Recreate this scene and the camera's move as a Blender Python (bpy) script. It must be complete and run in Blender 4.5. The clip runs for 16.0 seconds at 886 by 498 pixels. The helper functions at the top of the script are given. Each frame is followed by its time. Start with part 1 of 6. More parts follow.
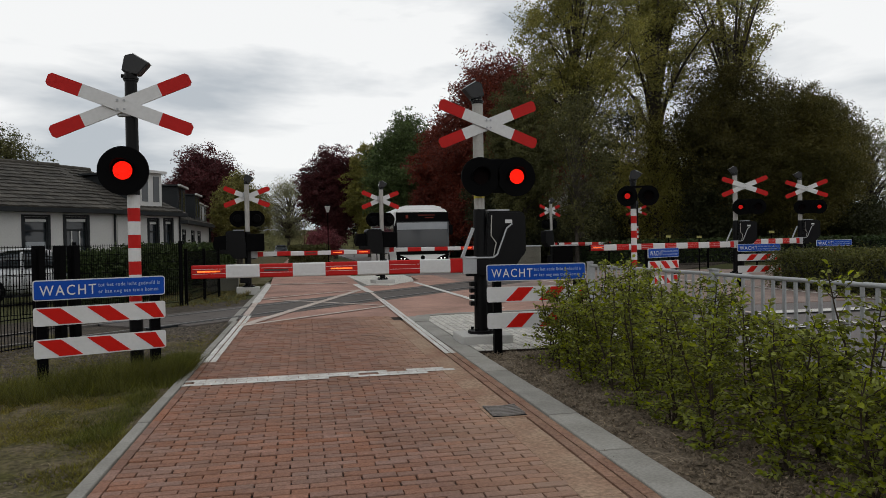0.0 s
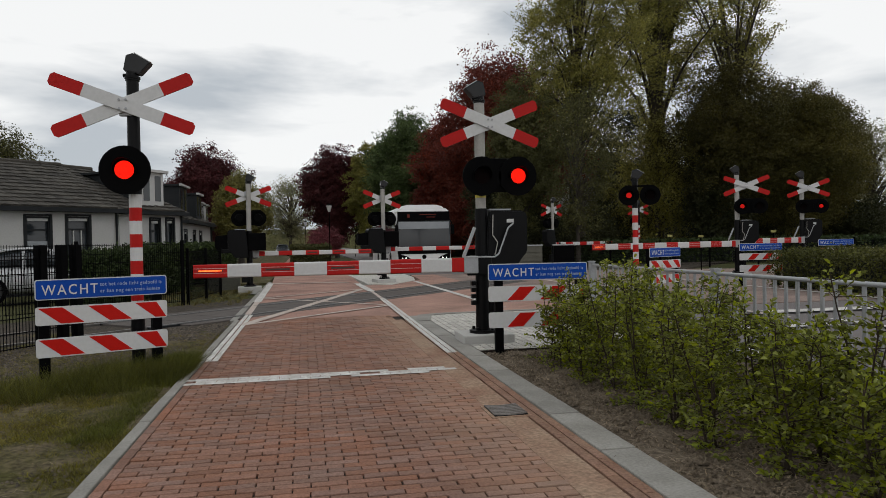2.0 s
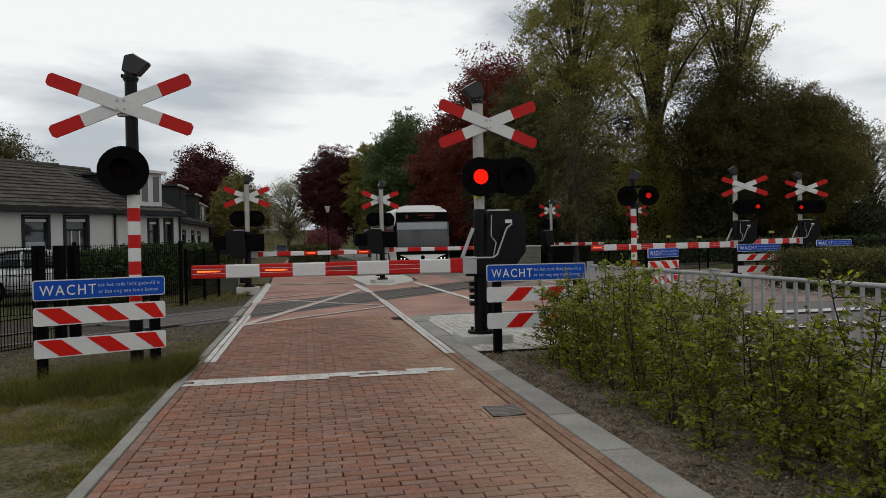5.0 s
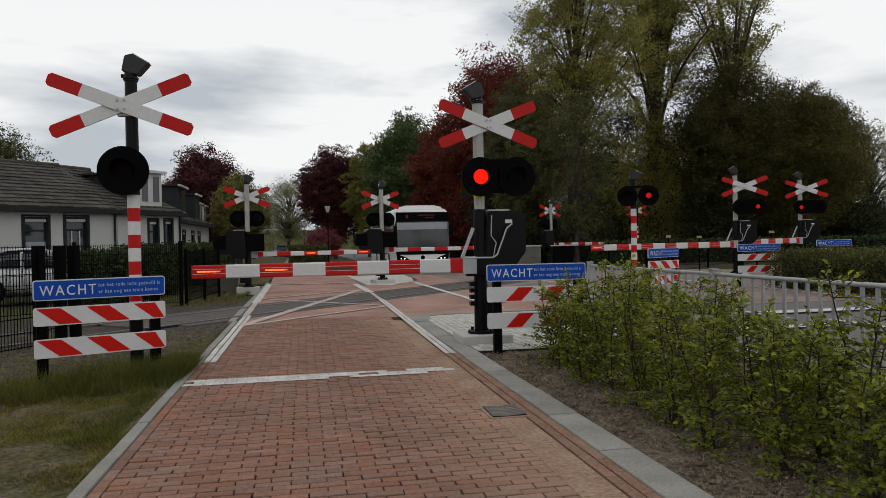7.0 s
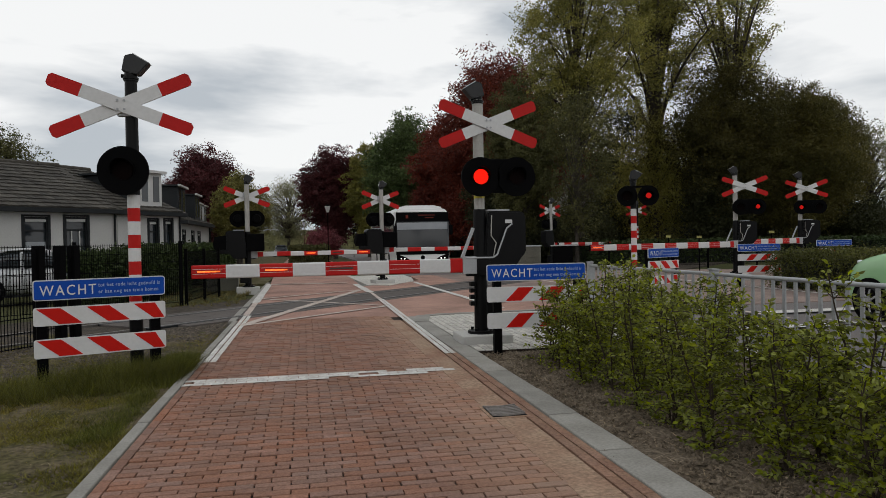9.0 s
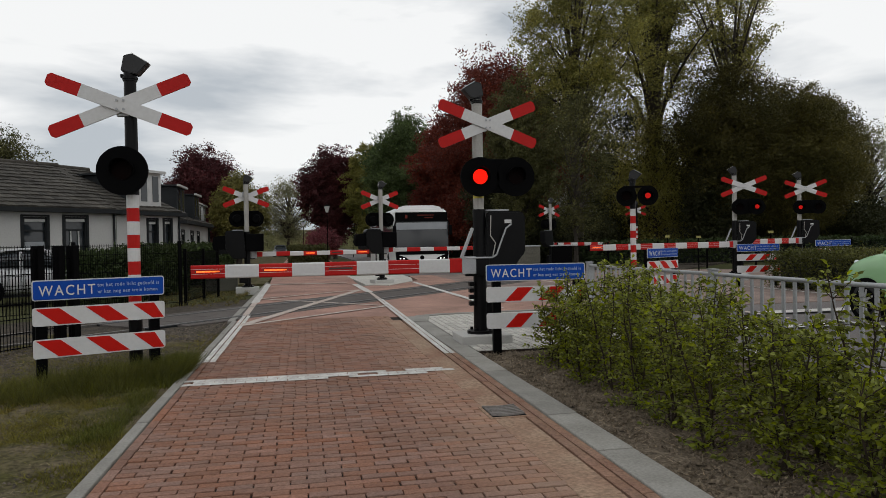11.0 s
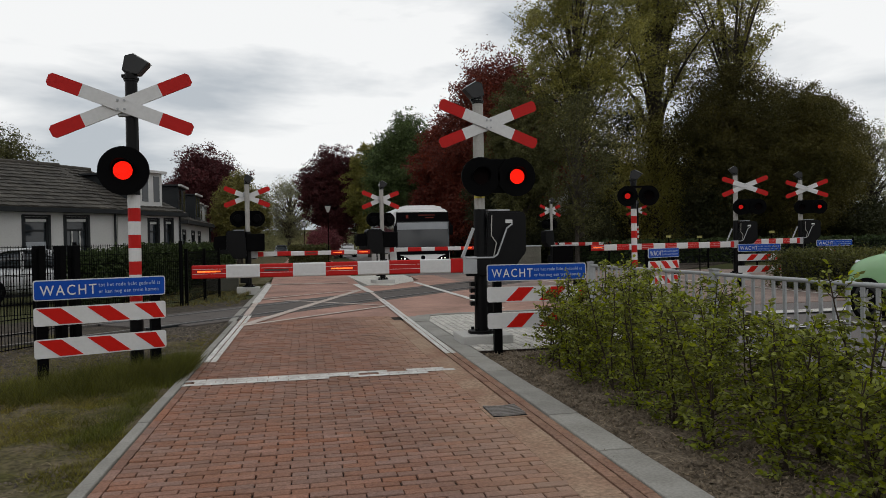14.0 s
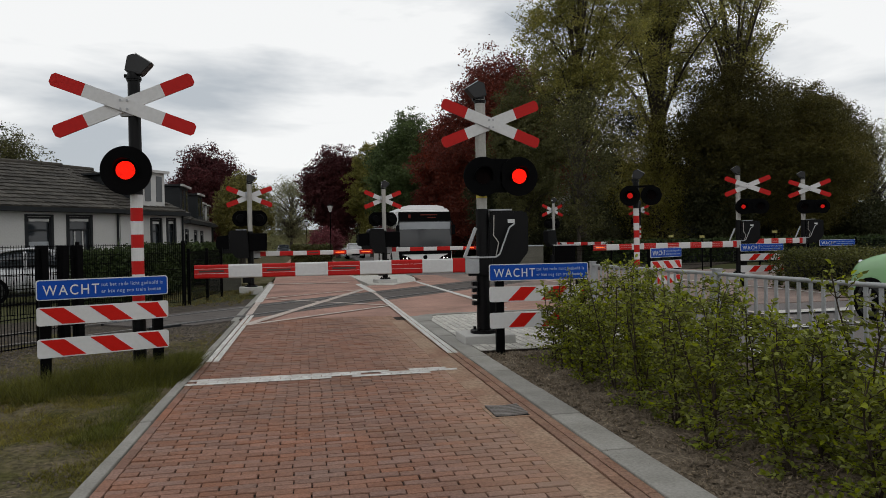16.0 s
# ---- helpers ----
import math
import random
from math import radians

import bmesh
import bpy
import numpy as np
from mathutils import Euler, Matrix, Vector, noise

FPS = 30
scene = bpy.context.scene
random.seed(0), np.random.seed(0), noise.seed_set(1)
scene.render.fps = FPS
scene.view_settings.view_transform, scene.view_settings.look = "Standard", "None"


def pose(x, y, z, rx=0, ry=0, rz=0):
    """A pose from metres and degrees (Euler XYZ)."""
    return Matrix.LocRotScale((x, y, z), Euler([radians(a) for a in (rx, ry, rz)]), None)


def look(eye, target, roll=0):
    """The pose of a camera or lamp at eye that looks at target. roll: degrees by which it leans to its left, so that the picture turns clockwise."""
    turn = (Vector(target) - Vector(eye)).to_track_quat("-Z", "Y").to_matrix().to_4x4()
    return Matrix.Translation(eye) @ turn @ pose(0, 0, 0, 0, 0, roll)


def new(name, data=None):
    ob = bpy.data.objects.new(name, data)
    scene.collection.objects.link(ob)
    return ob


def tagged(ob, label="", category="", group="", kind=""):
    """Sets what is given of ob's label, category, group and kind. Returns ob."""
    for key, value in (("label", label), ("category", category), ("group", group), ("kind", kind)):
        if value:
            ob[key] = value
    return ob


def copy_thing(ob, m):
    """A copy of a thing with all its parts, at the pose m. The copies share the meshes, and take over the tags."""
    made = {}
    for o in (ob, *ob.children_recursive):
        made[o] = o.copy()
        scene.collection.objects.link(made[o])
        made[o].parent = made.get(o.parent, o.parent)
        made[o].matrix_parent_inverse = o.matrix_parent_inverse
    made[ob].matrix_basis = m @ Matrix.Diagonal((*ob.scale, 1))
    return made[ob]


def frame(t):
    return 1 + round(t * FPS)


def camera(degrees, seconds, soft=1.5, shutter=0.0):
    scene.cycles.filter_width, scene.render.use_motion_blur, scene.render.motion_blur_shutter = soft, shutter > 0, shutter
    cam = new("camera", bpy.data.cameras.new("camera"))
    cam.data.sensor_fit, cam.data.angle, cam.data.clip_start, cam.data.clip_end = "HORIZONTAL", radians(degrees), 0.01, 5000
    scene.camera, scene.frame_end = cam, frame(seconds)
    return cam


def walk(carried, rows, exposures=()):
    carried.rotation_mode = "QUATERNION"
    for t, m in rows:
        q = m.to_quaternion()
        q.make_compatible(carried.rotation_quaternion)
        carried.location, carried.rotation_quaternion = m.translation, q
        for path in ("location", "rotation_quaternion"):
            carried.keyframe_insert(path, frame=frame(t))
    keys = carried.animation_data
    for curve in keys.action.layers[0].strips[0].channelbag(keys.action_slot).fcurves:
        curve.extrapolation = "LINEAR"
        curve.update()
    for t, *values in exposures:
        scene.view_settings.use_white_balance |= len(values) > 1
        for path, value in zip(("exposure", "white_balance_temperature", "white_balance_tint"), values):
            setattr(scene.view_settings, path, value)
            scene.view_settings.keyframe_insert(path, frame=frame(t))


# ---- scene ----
# The path runs along +Y; the camera stands on it, 1.4 m high, turned 11 degrees to the right of it.
EYE = (0.0, 0.0, 1.4)
HEADING, PITCH, LEAN = 11.1, -0.536, -1.1


def aim(right, down):
    """The camera's pose, turned by so many hundredths of a degree."""
    h, p = radians(HEADING - right / 100), radians(PITCH + down / 100)
    way = Vector((math.sin(h) * math.cos(p), math.cos(h) * math.cos(p), math.sin(p)))
    return look(EYE, Vector(EYE) + way, LEAN)


cam = camera(64.2, 16.0, soft=0.75)
walk(cam, [(0.0, aim(0, 0)), (0.3, aim(3, 3)), (0.5, aim(9, 5)), (0.8, aim(24, 0)), (1.0, aim(28, -4)), (1.2, aim(27, -6)),
           (1.5, aim(25, -7)), (1.8, aim(16, -6)), (2.0, aim(12, -5)), (2.3, aim(5, -2)), (2.5, aim(0, 0)), (3.0, aim(0, 0)),
           (3.5, aim(-5, 0)), (4.0, aim(-2, 0)), (6.5, aim(0, 0)), (9.0, aim(0, 0)), (11.5, aim(-6, 0)), (12.5, aim(-5, 0)),
           (13.0, aim(0, 0)), (13.5, aim(8, -2)), (14.0, aim(2, 0)), (14.5, aim(6, -1)), (15.0, aim(7, -3)), (15.5, aim(9, -1)),
           (16.0, aim(20, -2))])

# ---- sky and light: an overcast day ----
world = bpy.data.worlds.new("overcast_sky")
scene.world = world
world.use_nodes = True
wn, wl = world.node_tree.nodes, world.node_tree.links
wn.clear()


def wnode(kind, **values):
    n = wn.new(kind)
    for k, v in values.items():
        n.inputs[k].default_value = v
    return n


w_sky = wn.new("ShaderNodeTexSky")
w_sky.sky_type, w_sky.sun_disc = "NISHITA", False
w_sky.sun_elevation, w_sky.sun_rotation = radians(48), radians(200)
w_tex = wn.new("ShaderNodeTexCoord")
w_map = wnode("ShaderNodeMapping", Scale=(1.0, 1.0, 4.2), Location=(0.9, 0.1, 0.15))
wl.new(w_tex.outputs["Generated"], w_map.inputs["Vector"])
w_no = wnode("ShaderNodeTexNoise", Scale=2.0, Detail=6.0, Roughness=0.5, Distortion=0.25)
wl.new(w_map.outputs["Vector"], w_no.inputs["Vector"])
w_ramp = wn.new("ShaderNodeValToRGB")
w_ramp.color_ramp.elements[0].position, w_ramp.color_ramp.elements[0].color = 0.37, (0.52, 0.56, 0.60, 1)
w_ramp.color_ramp.elements[1].position, w_ramp.color_ramp.elements[1].color = 0.51, (1.0, 1.005, 1.0, 1)
wl.new(w_no.outputs["Fac"], w_ramp.inputs["Fac"])
w_b1 = wnode("ShaderNodeBackground", Strength=0.08)
wl.new(w_sky.outputs["Color"], w_b1.inputs["Color"])
w_b2 = wnode("ShaderNodeBackground", Strength=0.97)
wl.new(w_ramp.outputs["Color"], w_b2.inputs["Color"])
w_mix = wnode("ShaderNodeMixShader", Fac=0.93)
wl.new(w_b1.outputs[0], w_mix.inputs[1])
wl.new(w_b2.outputs[0], w_mix.inputs[2])
w_out = wn.new("ShaderNodeOutputWorld")
wl.new(w_mix.outputs[0], w_out.inputs["Surface"])

sun_data = bpy.data.lights.new("sun", "SUN")
sun_data.energy, sun_data.angle, sun_data.color = 0.25, radians(40), (1.0, 0.97, 0.92)
sun = new("sun", sun_data)
sun.matrix_world = look((6, -14, 22), (0, 8, 0))
scene.view_settings.exposure = 0.0

# ---- materials ----


def M(name, col, col2=None, rough=0.7, scale=3.0, fine=40.0, bump=0.15, metal=0.0, amount=0.5, island=0.0, rand=0.0, spec=0.5, grain=0.28, sat=0.4, ground=False):
    """A surface with two scales of variation: col to col2 in patches, a fine grain, a light relief."""
    m = bpy.data.materials.new(name)
    m.use_nodes = True
    n, l = m.node_tree.nodes, m.node_tree.links
    b = n["Principled BSDF"]
    b.inputs["Roughness"].default_value, b.inputs["Metallic"].default_value = rough, metal
    b.inputs["Specular IOR Level"].default_value = spec
    col2 = col2 or tuple(c * 0.7 for c in col)
    col, col2 = [tuple(c * 0.87 for c in v) for v in (col, col2)]
    tc = n.new("ShaderNodeTexCoord")
    big, small = n.new("ShaderNodeTexNoise"), n.new("ShaderNodeTexNoise")
    big.inputs["Scale"].default_value, small.inputs["Scale"].default_value = scale, fine
    big.inputs["Detail"].default_value, small.inputs["Detail"].default_value = 5, 4
    for t in (big, small):
        l.new(n.new("ShaderNodeNewGeometry").outputs["Position"] if ground else tc.outputs["Object"], t.inputs["Vector"])
    r = n.new("ShaderNodeMapRange")
    r.inputs["From Min"].default_value, r.inputs["From Max"].default_value = 0.5 - amount / 2, 0.5 + amount / 2
    l.new(big.outputs["Fac"], r.inputs["Value"])
    mx = n.new("ShaderNodeMix")
    mx.data_type = "RGBA"
    mx.inputs["A"].default_value, mx.inputs["B"].default_value = (*col, 1), (*col2, 1)
    l.new(r.outputs["Result"], mx.inputs["Factor"])
    out = mx.outputs["Result"]
    hs = n.new("ShaderNodeHueSaturation")
    v = n.new("ShaderNodeMapRange")
    v.inputs["To Min"].default_value, v.inputs["To Max"].default_value = 1 - grain, 1 + grain
    v.inputs["From Min"].default_value, v.inputs["From Max"].default_value = 0.3, 0.7
    l.new(small.outputs["Fac"], v.inputs["Value"])
    val = v.outputs["Result"]
    if island or rand:
        src = n.new("ShaderNodeNewGeometry").outputs["Random Per Island"] if island else n.new("ShaderNodeObjectInfo").outputs["Random"]
        k = island or rand
        iv = n.new("ShaderNodeMapRange")
        iv.inputs["To Min"].default_value, iv.inputs["To Max"].default_value = 1 - k, 1 + k
        l.new(src, iv.inputs["Value"])
        mu = n.new("ShaderNodeMath")
        mu.operation = "MULTIPLY"
        l.new(val, mu.inputs[0])
        l.new(iv.outputs["Result"], mu.inputs[1])
        val = mu.outputs[0]
        mix2 = n.new("ShaderNodeMath")
        mix2.operation = "FRACT"
        times = n.new("ShaderNodeMath")
        times.operation = "MULTIPLY"
        times.inputs[1].default_value = 13.7
        l.new(src, times.inputs[0])
        l.new(times.outputs[0], mix2.inputs[0])
        hue = n.new("ShaderNodeMapRange")
        hue.inputs["To Min"].default_value, hue.inputs["To Max"].default_value = 1 - k * sat, 1 + k * sat * 0.4
        l.new(mix2.outputs[0], hue.inputs["Value"])
        l.new(hue.outputs["Result"], hs.inputs["Saturation"])
    l.new(out, hs.inputs["Color"])
    l.new(val, hs.inputs["Value"])
    l.new(hs.outputs["Color"], b.inputs["Base Color"])
    if bump:
        bp = n.new("ShaderNodeBump")
        bp.inputs["Strength"].default_value, bp.inputs["Distance"].default_value = bump, 0.01
        l.new(small.outputs["Fac"], bp.inputs["Height"])
        l.new(bp.outputs["Normal"], b.inputs["Normal"])
    return m


def glow(name, col, strength, base=(0.02, 0.001, 0.001), diodes=0):
    m = bpy.data.materials.new(name)
    m.use_nodes = True
    b = m.node_tree.nodes["Principled BSDF"]
    b.inputs["Base Color"].default_value = (*base, 1)
    b.inputs["Emission Color"].default_value = (*col, 1)
    b.inputs["Emission Strength"].default_value = strength
    b.inputs["Specular IOR Level"].default_value = 0.05
    if diodes:
        n, l = m.node_tree.nodes, m.node_tree.links
        cells = n.new("ShaderNodeTexVoronoi")
        cells.inputs["Scale"].default_value = diodes
        l.new(n.new("ShaderNodeTexCoord").outputs["Object"], cells.inputs["Vector"])
        fade = n.new("ShaderNodeMapRange")
        fade.inputs["From Min"].default_value, fade.inputs["From Max"].default_value = 0.15, 0.75
        fade.inputs["To Min"].default_value, fade.inputs["To Max"].default_value = strength * 1.25, strength * 0.62
        l.new(cells.outputs["Distance"], fade.inputs["Value"])
        l.new(fade.outputs["Result"], b.inputs["Emission Strength"])
    return m


def glass(name, col=(0.02, 0.025, 0.03), rough=0.05):
    m = bpy.data.materials.new(name)
    m.use_nodes = True
    b = m.node_tree.nodes["Principled BSDF"]
    b.inputs["Base Color"].default_value = (*col, 1)
    b.inputs["Roughness"].default_value = rough
    return m


def leaf_mat(name, col, col2, k=0.35, thin=0.25):
    m = M(name, col, col2, rough=0.6, scale=0.35, fine=3.0, bump=0, island=k, spec=0.13)
    n, l = m.node_tree.nodes, m.node_tree.links
    b = n["Principled BSDF"]
    tr = n.new("ShaderNodeBsdfTranslucent")
    mixer = n.new("ShaderNodeMixShader")
    mixer.inputs["Fac"].default_value = thin
    l.new(b.inputs["Base Color"].links[0].from_socket, tr.inputs["Color"])
    l.new(b.outputs[0], mixer.inputs[1])
    l.new(tr.outputs[0], mixer.inputs[2])
    l.new(mixer.outputs[0], n["Material Output"].inputs["Surface"])
    return m


def brick_mat(name, c1, c2, mortar, w, h, rough=0.85, turn=0.0):
    """Small bricks far off, in running bond, at real size on the ground plane."""
    m = bpy.data.materials.new(name)
    m.use_nodes = True
    n, l = m.node_tree.nodes, m.node_tree.links
    b = n["Principled BSDF"]
    b.inputs["Roughness"].default_value = rough
    b.inputs["Specular IOR Level"].default_value = 0.25
    tc, mp = n.new("ShaderNodeTexCoord"), n.new("ShaderNodeMapping")
    mp.inputs["Rotation"].default_value = (0, 0, radians(turn))
    l.new(tc.outputs["Object"], mp.inputs["Vector"])
    br = n.new("ShaderNodeTexBrick")
    br.inputs["Scale"].default_value = 1
    br.inputs["Brick Width"].default_value, br.inputs["Row Height"].default_value = w, h
    br.inputs["Mortar Size"].default_value = 0.004
    br.inputs["Color1"].default_value, br.inputs["Color2"].default_value, br.inputs["Mortar"].default_value = (*c1, 1), (*c2, 1), (*mortar, 1)
    l.new(mp.outputs[0], br.inputs["Vector"])
    no = n.new("ShaderNodeTexNoise")
    no.inputs["Scale"].default_value, no.inputs["Detail"].default_value = 0.9, 6
    l.new(tc.outputs["Object"], no.inputs["Vector"])
    v = n.new("ShaderNodeMapRange")
    v.inputs["From Min"].default_value, v.inputs["From Max"].default_value = 0.3, 0.7
    v.inputs["To Min"].default_value, v.inputs["To Max"].default_value = 0.75, 1.25
    l.new(no.outputs["Fac"], v.inputs["Value"])
    hs = n.new("ShaderNodeHueSaturation")
    l.new(br.outputs["Color"], hs.inputs["Color"])
    l.new(v.outputs["Result"], hs.inputs["Value"])
    l.new(hs.outputs["Color"], b.inputs["Base Color"])
    bp = n.new("ShaderNodeBump")
    bp.inputs["Strength"].default_value, bp.inputs["Distance"].default_value = 0.4, 0.004
    bp.invert = True
    l.new(br.outputs["Fac"], bp.inputs["Height"])
    l.new(bp.outputs["Normal"], b.inputs["Normal"])
    return m


BRICK = M("red_paving_brick", (0.265, 0.128, 0.085), (0.205, 0.114, 0.081), rough=0.85, scale=1.1, fine=60, bump=0.35, rand=0.15, spec=0.2, grain=0.24, sat=1.4, amount=0.35, ground=True)
BRICK_J = M("red_paving_brick_joined", (0.265, 0.128, 0.085), (0.205, 0.114, 0.081), rough=0.85, scale=1.1, fine=60, bump=0.35, island=0.15, spec=0.2, grain=0.24, sat=1.4, amount=0.35, ground=True)


def dusty(m):
    """Pale dust on the bricks, thickest along the gutter and broken up by noise."""
    n, l = m.node_tree.nodes, m.node_tree.links
    b = n["Principled BSDF"]
    at = n.new("ShaderNodeNewGeometry").outputs["Position"]
    axes = n.new("ShaderNodeSeparateXYZ")
    l.new(at, axes.inputs[0])
    near = n.new("ShaderNodeMapRange")
    near.inputs["From Min"].default_value, near.inputs["From Max"].default_value = 0.75, 1.6
    l.new(axes.outputs["X"], near.inputs["Value"])
    patches = n.new("ShaderNodeTexNoise")
    patches.inputs["Scale"].default_value, patches.inputs["Detail"].default_value = 2.4, 7
    l.new(at, patches.inputs["Vector"])
    k = n.new("ShaderNodeMath")
    k.operation = "MULTIPLY"
    l.new(near.outputs["Result"], k.inputs[0])
    l.new(patches.outputs["Fac"], k.inputs[1])
    mx = n.new("ShaderNodeMix")
    mx.data_type = "RGBA"
    mx.inputs["B"].default_value = (0.36, 0.245, 0.175, 1)
    l.new(k.outputs[0], mx.inputs["Factor"])
    l.new(b.inputs["Base Color"].links[0].from_socket, mx.inputs["A"])
    l.new(mx.outputs["Result"], b.inputs["Base Color"])


dusty(BRICK)
dusty(BRICK_J)
SAND = M("joint_sand", (0.026, 0.019, 0.016), (0.045, 0.034, 0.028), rough=0.95, scale=4, fine=90, bump=0.4, spec=0.1)
SILT = M("silted_gutter", (0.245, 0.135, 0.092), (0.335, 0.235, 0.165), rough=0.92, scale=1.5, fine=38, bump=0.5, amount=0.25, spec=0.2, grain=0.3, ground=True)
PATH_BEHIND = brick_mat("red_brick_near", (0.235, 0.112, 0.075), (0.20, 0.098, 0.068), (0.05, 0.035, 0.028), 0.21, 0.079)
SILT_BRICK = M("silted_gutter_brick", (0.22, 0.112, 0.076), (0.27, 0.165, 0.115), rough=0.9, scale=1.4, fine=50, bump=0.4, amount=0.3, rand=0.12, spec=0.2, grain=0.28, ground=True)
PATH_FAR = brick_mat("red_brick_far", (0.31, 0.178, 0.138), (0.27, 0.155, 0.122), (0.19, 0.115, 0.095), 0.21, 0.105)
ROAD_RED = brick_mat("brown_brick_crossing", (0.315, 0.185, 0.143), (0.275, 0.162, 0.127), (0.20, 0.122, 0.10), 0.21, 0.105, turn=0)
ROAD_GREY = brick_mat("greyed_brick_carriageway", (0.235, 0.175, 0.15), (0.20, 0.15, 0.13), (0.15, 0.11, 0.095), 0.21, 0.105)
ASPHALT = M("worn_asphalt", (0.17, 0.15, 0.145), (0.13, 0.118, 0.115), rough=0.9, scale=0.5, fine=50, bump=0.3, spec=0.3)
KERB = M("concrete_kerb", (0.30, 0.29, 0.262), (0.20, 0.19, 0.168), rough=0.9, scale=2.6, fine=55, bump=0.25, rand=0.1, grain=0.16)
PALE = M("pale_paver", (0.56, 0.54, 0.49), (0.45, 0.43, 0.39), rough=0.9, scale=1.5, fine=50, bump=0.2, island=0.15)
CONC = M("concrete_block", (0.50, 0.49, 0.465), (0.42, 0.412, 0.39), rough=0.9, scale=2, fine=70, bump=0.12, grain=0.08)
PAINT = M("worn_road_paint", (0.62, 0.61, 0.58), (0.44, 0.42, 0.39), rough=0.8, scale=4.5, fine=45, bump=0.15, amount=0.3)
PAINT_THIN = M("faded_road_paint", (0.52, 0.46, 0.41), (0.38, 0.29, 0.245), rough=0.85, scale=3.5, fine=45, bump=0.1)
RUBBER = M("crossing_panel", (0.082, 0.072, 0.067), (0.118, 0.103, 0.094), rough=0.9, scale=2, fine=40, bump=0.3, spec=0.2, grain=0.2)
STEEL = M("rail_steel", (0.13, 0.12, 0.11), (0.08, 0.072, 0.065), rough=0.5, scale=4, fine=60, bump=0.1, metal=0.4)
WORN_IRON = M("worn_cast_iron", (0.20, 0.18, 0.165), (0.13, 0.115, 0.105), rough=0.6, scale=8, fine=60, bump=0.2)
RUST = M("rusty_steel", (0.10, 0.07, 0.055), (0.07, 0.055, 0.05), rough=0.85, scale=8, fine=60)
DIRT = M("planting_soil", (0.105, 0.084, 0.062), (0.18, 0.145, 0.108), rough=0.97, scale=7, fine=35, bump=1.0, amount=0.35, spec=0.08, grain=0.5)
GRASS_SOIL = M("grassy_soil", (0.06, 0.058, 0.02), (0.125, 0.102, 0.066), rough=0.97, scale=2.2, fine=22, bump=1.0, amount=0.3, spec=0.06, grain=0.5)
FIELD = M("far_grass", (0.05, 0.058, 0.02), (0.075, 0.072, 0.03), rough=0.97, scale=0.12, fine=6, bump=0.5, spec=0.1)
GRAVEL = M("track_gravel", (0.078, 0.065, 0.052), (0.048, 0.041, 0.034), rough=0.95, scale=5, fine=30, bump=1.0, amount=0.3, grain=0.45, spec=0.1)
BLACK = M("black_paint", (0.003, 0.003, 0.0035), (0.005, 0.005, 0.0055), rough=0.35, scale=3, fine=30, bump=0.04, spec=0.12, grain=0.1)
BELL = M("weathered_black_casing", (0.005, 0.005, 0.006), (0.009, 0.009, 0.010), rough=0.45, scale=4, fine=30, bump=0.05, spec=0.4, grain=0.15)
BLACKM = M("matt_black", (0.0015, 0.0015, 0.0018), (0.003, 0.003, 0.0034), rough=0.7, scale=3, fine=30, bump=0.03, spec=0.04, grain=0.1)
GALV = M("galvanised_steel", (0.40, 0.41, 0.42), (0.32, 0.33, 0.34), rough=0.5, scale=5, fine=60, bump=0.04, metal=0.25, grain=0.08)
POLEGREY = M("grey_pole_paint", (0.38, 0.37, 0.34), (0.30, 0.29, 0.27), rough=0.6, scale=3, fine=40, bump=0.04, grain=0.08)
WHITE = M("white_sign_paint", (0.62, 0.62, 0.62), (0.57, 0.57, 0.565), rough=0.55, scale=1.3, fine=25, bump=0.02, spec=0.25, grain=0.04)
RED = M("red_sign_paint", (0.47, 0.012, 0.010), (0.41, 0.011, 0.009), rough=0.5, scale=1.3, fine=25, bump=0.02, spec=0.15, grain=0.05)
RED_FILM = M("red_reflective_film", (0.55, 0.012, 0.007), (0.48, 0.011, 0.007), rough=0.5, scale=1.3, fine=25, bump=0.02, spec=0.1, grain=0.05)
BLUE = M("blue_sign_paint", (0.005, 0.062, 0.37), (0.005, 0.055, 0.32), rough=0.5, scale=1.3, fine=25, bump=0.02, spec=0.12, grain=0.05)
DULL_YELLOW = M("faded_yellow_plate", (0.34, 0.31, 0.08), (0.27, 0.25, 0.08), rough=0.6)
PALE_BLUE = M("weathered_lettering", (0.36, 0.44, 0.58), (0.30, 0.38, 0.54), rough=0.55, grain=0.05)
YELLOW = M("yellow_sticker", (0.62, 0.52, 0.03), (0.5, 0.42, 0.03), rough=0.5)
ALU = M("aluminium", (0.55, 0.55, 0.55), (0.42, 0.42, 0.43), rough=0.4, metal=0.7, scale=4)
LENS_OFF = M("dark_red_lens", (0.004, 0.001, 0.001), (0.003, 0.001, 0.001), rough=0.5, scale=20, fine=90, bump=0.2, spec=0.03)
LENS_ON = glow("lit_red_lens", (1.0, 0.012, 0.004), 1.35, diodes=55)
LENS_DIM = glow("lit_red_lens_turned_away", (1.0, 0.02, 0.015), 0.42)
LED_ON = glow("lit_led_strip", (1.0, 0.13, 0.025), 2.4, diodes=30)
LED_OFF = glass("dark_led_strip", (0.03, 0.02, 0.012), 0.4)
HEADLIGHT = glow("lit_headlight", (1.0, 0.97, 0.9), 2.5, (0.8, 0.8, 0.8))
MATRIX = glow("led_destination", (1.0, 0.16, 0.10), 0.05, (0.02, 0.01, 0.01))
GLASS = glass("window_glass")
BUSGLASS = glass("windscreen", (0.035, 0.038, 0.042), 0.08)
